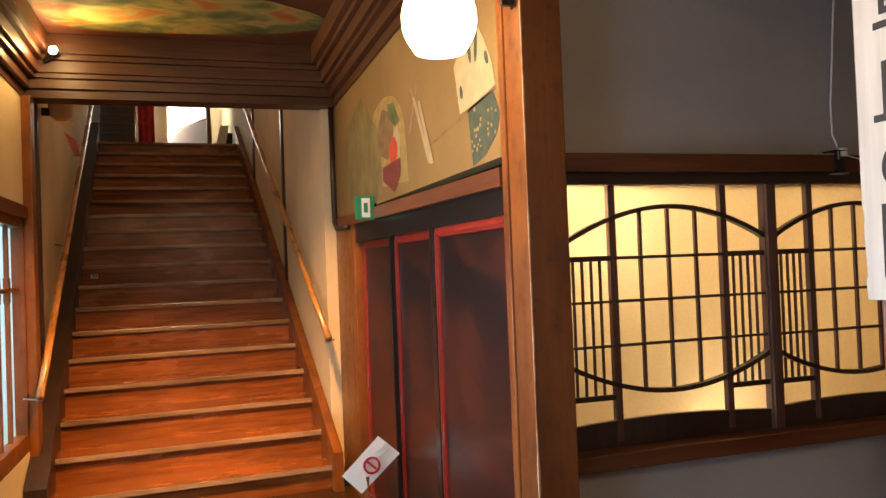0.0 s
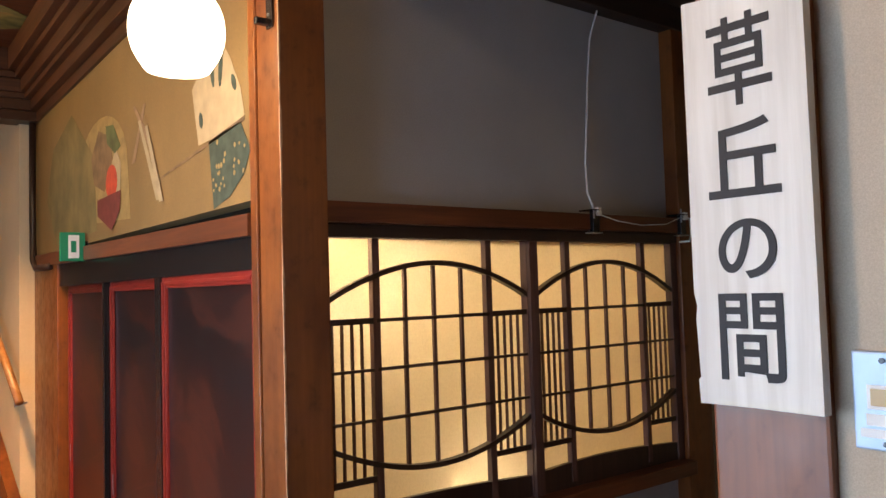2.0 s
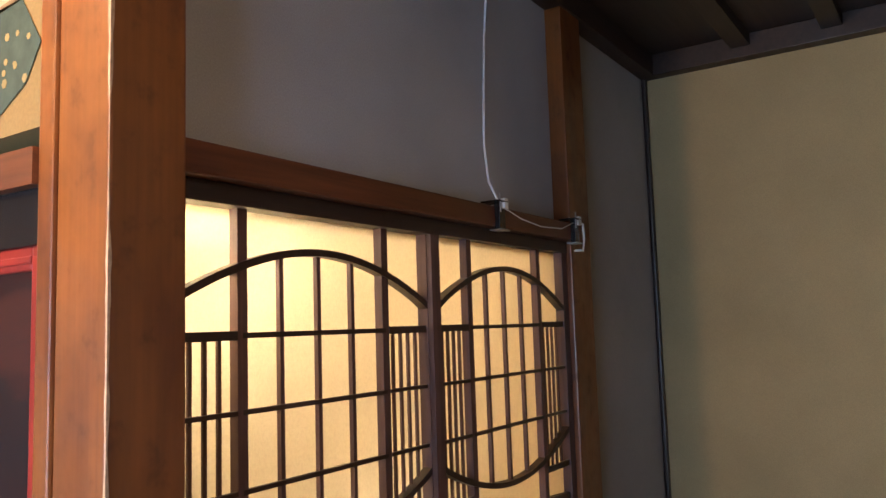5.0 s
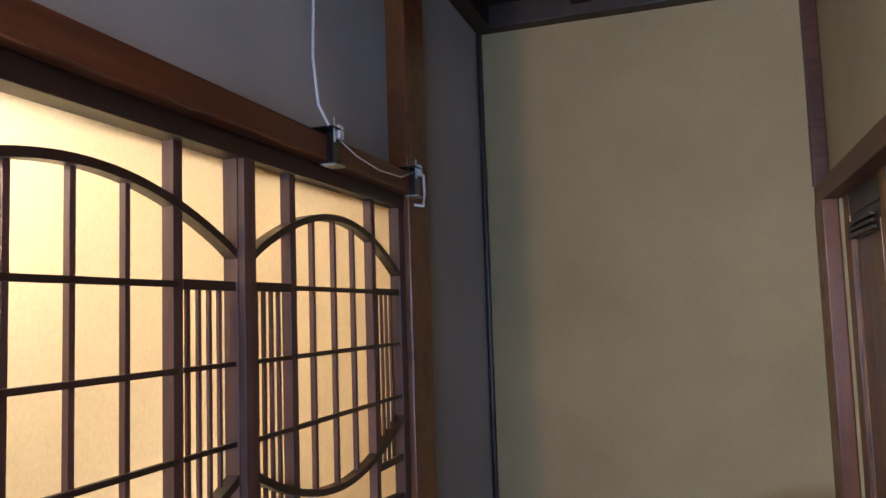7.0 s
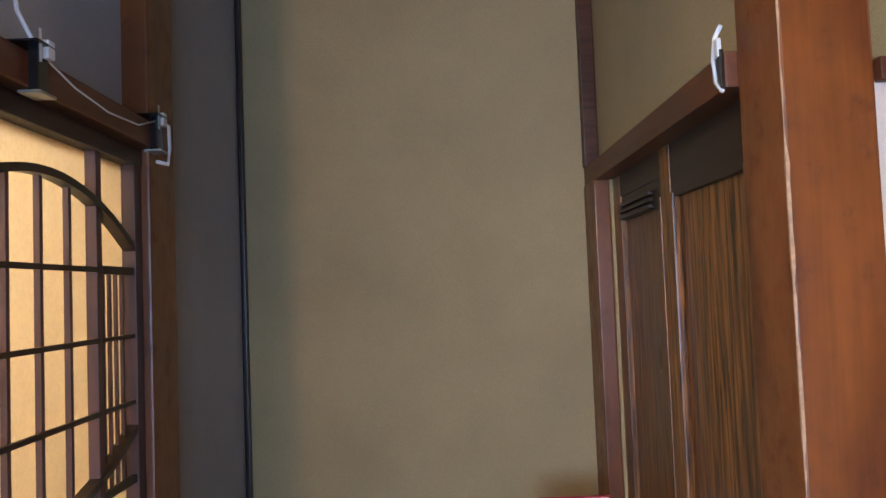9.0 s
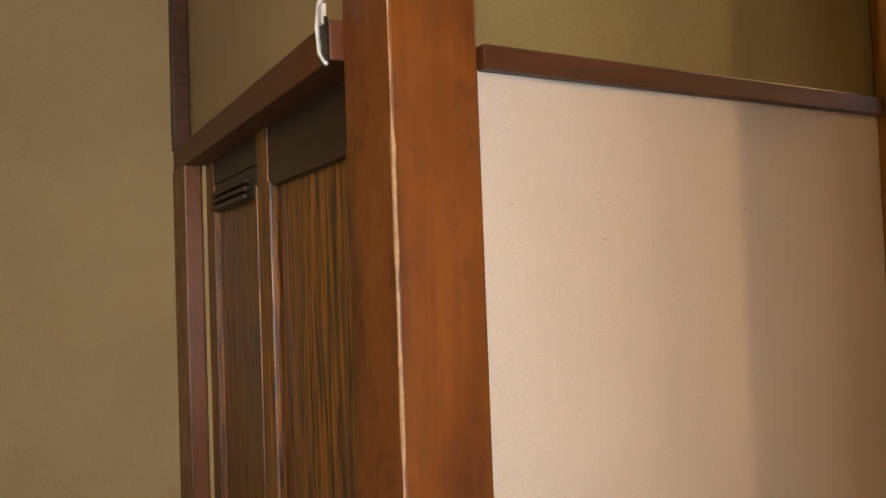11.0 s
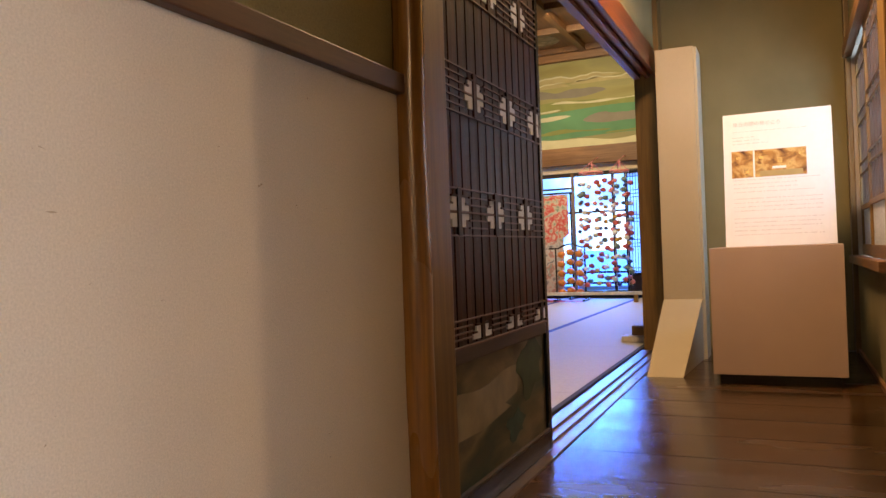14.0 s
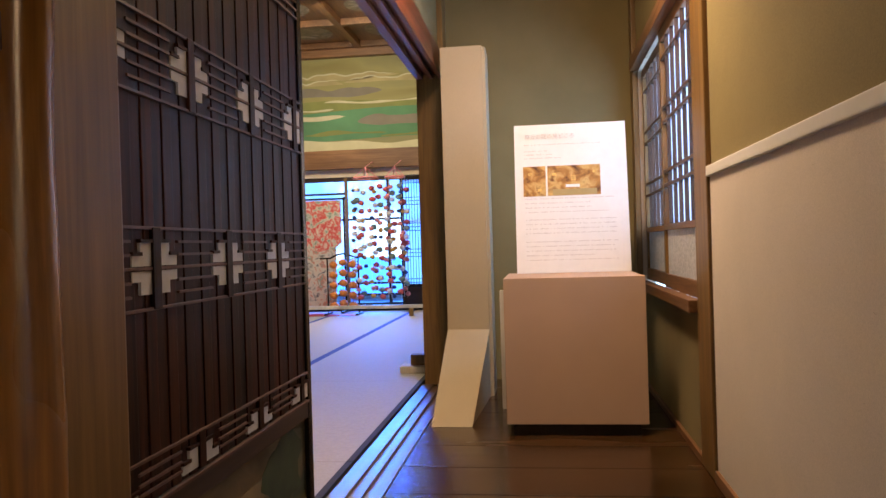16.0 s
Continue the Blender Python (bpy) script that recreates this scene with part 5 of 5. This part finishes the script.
for u, w in ((-0.098, 0.527), (0.117, 0.537), (-0.228, 0.532), (-0.178, 0.442)):
    onpanel("photo_detail", u, u + 0.022, w, w + 0.014, M_PHOTO_GLOW, 0.0056, 0.0006)
onpanel("photo_detail", -0.251, -0.135, 0.419, 0.434, M_PHOTO_DARK, 0.0052, 0.0006)
onpanel("photo_detail", -0.028, 0.047, 0.462, 0.477, M_PAPER, 0.006, 0.0006)
onpanel("photo_detail", -0.098, 0.137, 0.419, 0.452, plain("photo_floor", (0.40, 0.29, 0.12), 0.6), 0.0056, 0.0006)
rnd = random.Random(8)
for w, u1 in [(0.70, 0.16), (0.665, -0.12), (0.645, -0.08), (0.625, -0.05)] + [(0.40 - 0.0245 * i, 0.225) for i in range(4)] + [(0.285 - 0.0245 * i, 0.23) for i in range(4)] + [(0.165 - 0.0245 * i, 0.235) for i in range(5)]:
    u = -0.245
    end = u1 - rnd.choice((0, 0, 0.02, 0.12))
    bm = bmesh.new()
    while u < end:
        l, h = rnd.uniform(0.004, 0.008), rnd.uniform(0.0035, 0.0065)
        box(bm, (u, 0, w), (u + l, 0.0006, w + h))
        u += l + rnd.choice((0.003, 0.003, 0.004, 0.012))
    bmesh.ops.transform(bm, matrix=Matrix.Translation((2.010, -3.17 + 0.0046, 1.369)) @ rot @ Matrix.Scale(-1, 4, (1, 0, 0)), verts=bm.verts)
    part("print_line", bm, M_TEXT, ip)
letters("title", "草丘の間の見どころ", 0.030, Matrix.Translation((2.117, -3.17 + 0.0062 - 0.116, 1.363 + 0.743)) @ rot @ TP, M_TEXT, ip, 0.0006)

# side window
M_LOWPANE = clouds("patterned_pane_paper", [(0.42, (0.42, 0.45, 0.50)), (0.50, (0.62, 0.64, 0.68)), (0.58, (0.46, 0.48, 0.52))], (30, 30, 45), 1.0, 0.4)
sw2 = thing("window_side", (1.51, -3.08, 1.285), "brown lattice side window with pale blue panes", "window", kind="structure")
for y0, y1, x in ((-3.98, -3.05, 1.515), (-3.11, -2.19, 1.540)):
    for a, b, z0, z1 in ((y0, y0 + 0.04, 1.285, 2.585), (y1 - 0.04, y1, 1.285, 2.585), (y0 + 0.04, y1 - 0.04, 1.285, 1.355), (y0 + 0.04, y1 - 0.04, 2.53, 2.585), (y0 + 0.04, y1 - 0.04, 1.575, 1.605)):
        bpart("window_frame", (x - 0.012, a, z0), (x + 0.012, b, z1), M_BROWN if z1 - z0 > 1 else M_BROWNY, sw2, 0.002)
    for i in range(1, 6):
        yy = y0 + 0.04 + (y1 - y0 - 0.08) * i / 6
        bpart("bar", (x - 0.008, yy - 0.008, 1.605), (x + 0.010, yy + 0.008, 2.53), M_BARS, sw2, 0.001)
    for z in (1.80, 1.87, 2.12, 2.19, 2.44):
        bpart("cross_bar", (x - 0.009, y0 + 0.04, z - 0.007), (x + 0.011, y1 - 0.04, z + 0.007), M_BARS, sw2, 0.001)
    p = bpart("pane", (x - 0.018, y0 + 0.02, 1.59), (x - 0.014, y1 - 0.02, 2.56), M_SHOJI, sw2, 0, "pale blue daylit pane")
    p.visible_shadow = False
    p = bpart("lower_pane", (x - 0.006, y0 + 0.03, 1.35), (x - 0.002, y1 - 0.03, 1.58), M_LOWPANE, sw2, 0, "white patterned lower pane")

# ---------------------------------------------------------------- tatami room
for i, (x0, x1) in enumerate(((2.965, 3.97), (3.97, 4.98), (4.98, 5.99), (5.99, 7.0), (7.0, 7.58))):
    for j in range(5):
        y1 = -0.24 - 1.886 * j
        y0 = y1 - 1.886
        mt = thing("tatami_mat", ((x0 + x1) / 2, (y0 + y1) / 2, 0.60), "pale straw tatami mat with cloth hems", "tatami mat", "tatami mats")
        bpart("straw", (x0 + 0.03, y0 + 0.001, 0.60), (x1 - 0.03, y1 - 0.001, TF), M_TATAMI, mt, 0.002)
        bpart("hem", (x0 + 0.001, y0 + 0.001, 0.60), (x0 + 0.0295, y1 - 0.001, TF + 0.001), M_HEMB if i == 0 else M_HEM, mt, 0.001, "dark cloth hem" if i == 0 else "blue cloth hem")
        bpart("hem", (x1 - 0.0295, y0 + 0.001, 0.60), (x1 - 0.001, y1 - 0.001, TF + 0.001), M_HEM, mt, 0.001, "blue cloth hem")

rw = thing("window_room", (5.2, -9.75, 0.70), "wide paned window of the tatami room", "window", kind="structure")
for z0, z1 in ((0.70, 0.76), (2.49, 2.55), (1.93, 1.96), (0.86, 0.89), (1.02, 1.05)):
    bpart("window_frame", (3.45, -9.78, z0), (6.8, -9.74, z1), M_DARKX, rw, 0.002)
for x in (3.45, 4.32, 4.93, 5.75, 6.76):
    bpart("mullion", (x - 0.022, -9.79, 0.70), (x + 0.022, -9.735, 2.55), M_DARK if x != 4.93 else M_BROWN, rw, 0.002)
bpart("transom_light", (4.95, -9.73, 2.30), (5.75, -9.72, 2.33), M_DARKX, rw, 0.001)
struct("trim_room_sill", (2.94, -9.715, 0.655), (7.6, -9.60, 0.735), M_BLACK, "black lacquered low window sill", 0.003, "trim")
fp = thing("sliding_screen", (3.870, -9.56, 0.70), "dark framed sliding screen with pale papered fretwork", "sliding screen")
for a, b, z0, z1 in ((3.570, 3.610, 0.66, 2.52), (4.070, 4.115, 0.66, 2.52), (3.610, 4.070, 0.66, 0.71), (3.610, 4.070, 0.98, 1.02), (3.610, 4.070, 2.47, 2.52)):
    bpart("frame", (a, -9.59, z0), (b, -9.55, z1), M_BLACK, fp, 0.002)
bpart("lower_board", (3.610, -9.58, 0.71), (4.070, -9.57, 0.98), M_DARKX, fp, 0)
p = bpart("paper", (3.610, -9.585, 1.02), (4.070, -9.58, 2.47), M_SHOJI, fp, 0, "bluish white screen paper")
for i in range(1, 12):
    x = 3.610 + 0.46 * i / 12
    bpart("slat", (x - 0.004, -9.578, 1.02), (x + 0.004, -9.565, 2.47), M_DARK, fp, 0)
for z in (1.04, 1.09, 1.40, 1.45, 1.50, 1.76, 1.81, 1.86, 2.12, 2.17, 2.22, 2.42):
    bpart("cross_bar", (3.610, -9.564, z - 0.005), (4.070, -9.555, z + 0.005), M_DARKX, fp, 0)

rnd = random.Random(11)
BALL = [plain("ornament_" + n, c, 0.75, 0, 0.3, 60.0) for n, c in (("red", (0.50, 0.09, 0.09)), ("rose", (0.62, 0.22, 0.22)), ("white", (0.70, 0.66, 0.62)), ("green", (0.16, 0.22, 0.20)), ("navy", (0.04, 0.06, 0.16)), ("gold", (0.50, 0.28, 0.07)))]


def bead(bm, centre, r):
    bmesh.ops.create_icosphere(bm, subdivisions=2, radius=r, matrix=Matrix.Translation(centre) @ Matrix.Diagonal((1, 1, 0.85, 1)))
    for v in bm.verts:
        d = v.co - Vector(centre)
        v.co = Vector(centre) + d * (1 + 0.16 * math.sin(d.x * 190) * math.cos(d.z * 170))
    return bm


for hx, hy, rr in ((4.50, -9.15, 0.17), (4.10, -9.15, 0.13)):
    h = thing("hanging_ornament", (hx, hy, 0.85), "hanging cords of small red and white cloth balls", "ornament", "hanging ornaments")
    ring = [(hx + rr * math.cos(2 * math.pi * k / 24), hy + rr * math.sin(2 * math.pi * k / 24), 2.47) for k in range(25)]
    part("ring", tube(bmesh.new(), ring, 0.012, 8), BALL[1], h, "rose cloth-wrapped ring", True)
    for k in range(4):
        a = 2 * math.pi * k / 4 + 0.4
        part("hanger", tube(bmesh.new(), [(hx + rr * math.cos(a), hy + rr * math.sin(a), 2.47), (hx, hy, 2.62), (hx, -9.615, 2.74)][: 3 if k == 0 else 2], 0.006, 6), BALL[1], h)
    kinds = {}
    for k in range(6):
        a = 2 * math.pi * k / 6
        sx, sy = hx + rr * math.cos(a), hy + rr * math.sin(a)
        part("cord", tube(bmesh.new(), [(sx, sy, 2.47), (sx, sy, 0.86)], 0.003, 5), BALL[2], h)
        z = 2.36 - rnd.uniform(0, 0.1)
        while z > 0.86:
            i = rnd.choice((0, 0, 1, 1, 2, 2, 2, 3, 4, 5))
            if i in kinds:
                again(kinds[i], (sx + rnd.uniform(-0.03, 0.03), sy, z), h)
            else:
                kinds[i] = part("cloth_ball", bead(bmesh.new(), (sx, sy, z), (0.042, 0.036, 0.040, 0.044, 0.032, 0.036)[i]), BALL[i], h)
            z -= rnd.uniform(0.075, 0.17)

os_ = thing("ornament_stand", (4.81, -9.0, TF), "black curved stand hung with orange cloth balls", "ornament stand")
part("arch", tube(bmesh.new(), [(5.12, -9, 1.41), (4.98, -9, 1.41), (4.90, -9, 1.45), (4.81, -9, 1.47), (4.72, -9, 1.45), (4.64, -9, 1.42), (4.52, -9, 1.42)], 0.012, 8), M_BLACK, os_, smooth=True)
for x in (5.02, 4.60):
    part("leg", tube(bmesh.new(), [(x, -9, TF), (x, -9, 1.42)], 0.011, 8), M_BLACK, os_)
    bpart("foot", (x - 0.02, -9.15, TF), (x + 0.02, -8.85, TF + 0.03), M_BLACK, os_, 0.004)
M_ORANGE = plain("orange_cloth", (0.60, 0.20, 0.045), 0.75, 0, 0.35, 50.0)
ball = None
for i, x in enumerate((4.94, 4.81, 4.68)):
    part("cord", tube(bmesh.new(), [(x, -9, 1.43), (x, -9, 0.74)], 0.003, 5), BALL[0], os_)
    for j in range(5):
        c = (x, -9, 1.32 - 0.135 * j + 0.03 * (i % 2))
        if ball is None:
            ball = part("cloth_ball", bead(bmesh.new(), c, 0.058), M_ORANGE, os_, "round orange cloth ball")
        else:
            again(ball, c, os_)

km = thing("kimono_display", (5.25, -9.3, TF), "red flowered kimono hung on a black rack", "kimono")
M_KIMONO = clouds("red_flower_silk", [(0.34, (0.16, 0.26, 0.20)), (0.44, (0.62, 0.55, 0.44)), (0.49, (0.62, 0.20, 0.16)), (0.55, (0.60, 0.05, 0.05)), (0.64, (0.66, 0.40, 0.34)), (0.72, (0.66, 0.60, 0.46))], (9, 9, 9), 1.3, 0.5)
bm = bmesh.new()
sheet(bm, [(4.90, -9.3, 2.20), (4.90, -9.3, 1.62), (4.98, -9.3, 1.56), (5.20, -9.3, 1.50), (5.53, -9.3, 1.58), (5.62, -9.3, 1.62), (5.62, -9.3, 2.20)], (0, -0.03, 0))
part("robe", bm, M_KIMONO, km)
M_HEMSILK = clouds("pale_flower_silk", [(0.34, (0.10, 0.09, 0.12)), (0.44, (0.52, 0.48, 0.42)), (0.52, (0.58, 0.50, 0.42)), (0.58, (0.50, 0.20, 0.16)), (0.64, (0.24, 0.30, 0.24)), (0.72, (0.60, 0.56, 0.50))], (8, 8, 8), 1.3, 0.5)
part("robe_skirt", sheet(bmesh.new(), [(4.98, -9.302, 1.575), (4.99, -9.302, 0.72), (5.52, -9.302, 0.72), (5.53, -9.302, 1.60), (5.20, -9.302, 1.52)], (0, -0.026, 0)), M_HEMSILK, km, "pale flowered skirt of the robe")
part("rack_bar", tube(bmesh.new(), [(4.82, -9.31, 2.22), (5.72, -9.31, 2.22)], 0.014, 8), M_BLACK, km)
for x in (4.86, 5.68):
    part("rack_leg", tube(bmesh.new(), [(x, -9.33, TF), (x, -9.33, 2.24)], 0.014, 8), M_BLACK, km)
    bpart("rack_foot", (x - 0.02, -9.5, TF), (x + 0.02, -9.1, TF + 0.04), M_BLACK, km, 0.004)
rc = thing("red_cloth", (5.1, -9.25, TF), "red felt cloth spread under the display", "cloth")
bpart("felt", (4.62, -9.5, TF + 0.001), (5.9, -8.85, TF + 0.008), M_NOTICE, rc, 0.002)
br = thing("barrier_rail", (4.6, -8.7, TF), "long pale wooden barrier rail on low blocks", "rail")
bpart("rail", (3.62, -8.72, 0.755), (6.4, -8.68, 0.80), M_PALE, br, 0.005)
for x in (3.85, 5.3, 6.2):
    bpart("block", (x - 0.025, -8.74, TF), (x + 0.025, -8.66, 0.755), M_BROWN, br, 0.004)
bs = thing("rail_end", (3.03, -4.35, TF), "stepped pale wooden rail end on the tatami", "rail")
bpart("foot", (2.95, -4.50, TF), (3.18, -4.30, TF + 0.045), M_PALE, bs, 0.004)
bpart("upright", (2.95, -4.44, TF + 0.045), (3.11, -4.36, TF + 0.12), M_BROWN, bs, 0.004)

# painted ceiling roundels
M_ROUND = clouds("painted_roundel", [(0.40, (0.32, 0.27, 0.18)), (0.55, (0.20, 0.17, 0.10)), (0.65, (0.42, 0.36, 0.26))], (3, 3, 3), 1.2, 0.8)
bm = bmesh.new()
for i in range(3):
    for j in range(8):
        lathe(bm, (4.12 + 1.05 * i, -9.03 + 1.05 * j, 4.414), [(0.30, 0), (0.30, 0.005)], 28)
tagged(made("ceiling_roundels", bm, M_ROUND), "painted round panels on the coffered ceiling", "ceiling", kind="structure")

# outside the room window
M_OUT, nt, b = nodes_of("hazy_daylight")
v = coords(nt, (0.30, 1, 0.55), False)
f = noise_tex(nt, v, 1.5, 4, 0.55, 0.4)
col = ramp(nt, f, [(0.38, (0.06, 0.20, 0.60)), (0.48, (0.12, 0.34, 0.85)), (0.56, (0.30, 0.55, 1.0)), (0.7, (0.55, 0.75, 1.0))])
nt.links.new(col, b.inputs["Emission Color"])
b.inputs["Emission Strength"].default_value = 5.5
tagged(made("backdrop", box(bmesh.new(), (-2, -16.1, -2), (14, -16.0, 7)), M_OUT), "hazy bright daylight outside the window", "backdrop", kind="structure")
rf = thing("neighbour_roof", (4.6, -13.5, 0.4), "blue-grey neighbouring roof seen through the window", "roof")
part("slope", sheet(bmesh.new(), [(3.0, -12.6, 0.5), (6.8, -12.6, 0.5), (6.0, -14.2, 1.35), (3.9, -14.2, 1.35)], (0, -0.05, -0.05)), plain("blue_roof", (0.22, 0.42, 0.62), 0.5, 0, 0.2, 3.0), rf)
part("wall", sheet(bmesh.new(), [(3.3, -12.8, -1), (6.1, -12.8, -1), (6.1, -12.8, 0.68), (3.3, -12.8, 0.68)], (0, -0.1, 0)), plain("blue_wall", (0.22, 0.34, 0.5), 0.7), rf)

# worn, chipped arrises on two posts
M_CHIP = plain("bare_chipped_wood", (0.48, 0.29, 0.16), 0.7, 0, 0.2, 80.0)
rnd = random.Random(21)


def worn_edge(name, x, y, z0, z1, sx, sy, label):
    bm, rows = bmesh.new(), []
    n = 90
    for k in range(n + 1):
        z = z0 + (z1 - z0) * k / n
        w = max(0.0002, 0.0022 + 0.003 * math.sin(k * 0.37) * math.sin(k * 0.11 + 1) + rnd.uniform(-0.001, 0.003))
        rows.append([bm.verts.new((x + sx * w, y - sy * 0.0012, z)), bm.verts.new((x - sx * 0.0012, y - sy * 0.0012, z)), bm.verts.new((x - sx * 0.0012, y + sy * w, z))])
    for r, q in zip(rows, rows[1:]):
        for k in (0, 1):
            bm.faces.new((r[k], r[k + 1], q[k + 1], q[k]))
    return tagged(made(name, bm, M_CHIP), label, "trim", kind="structure")


worn_edge("trim_chipped_edge", 2.758, 1.532, FL, 2.6, 1, -1, "pale chipped edge of the cedar post")
worn_edge("trim_worn_edge", 1.352, 2.826, FL, 2.6, 1, 1, "pale worn edge of the corner post")
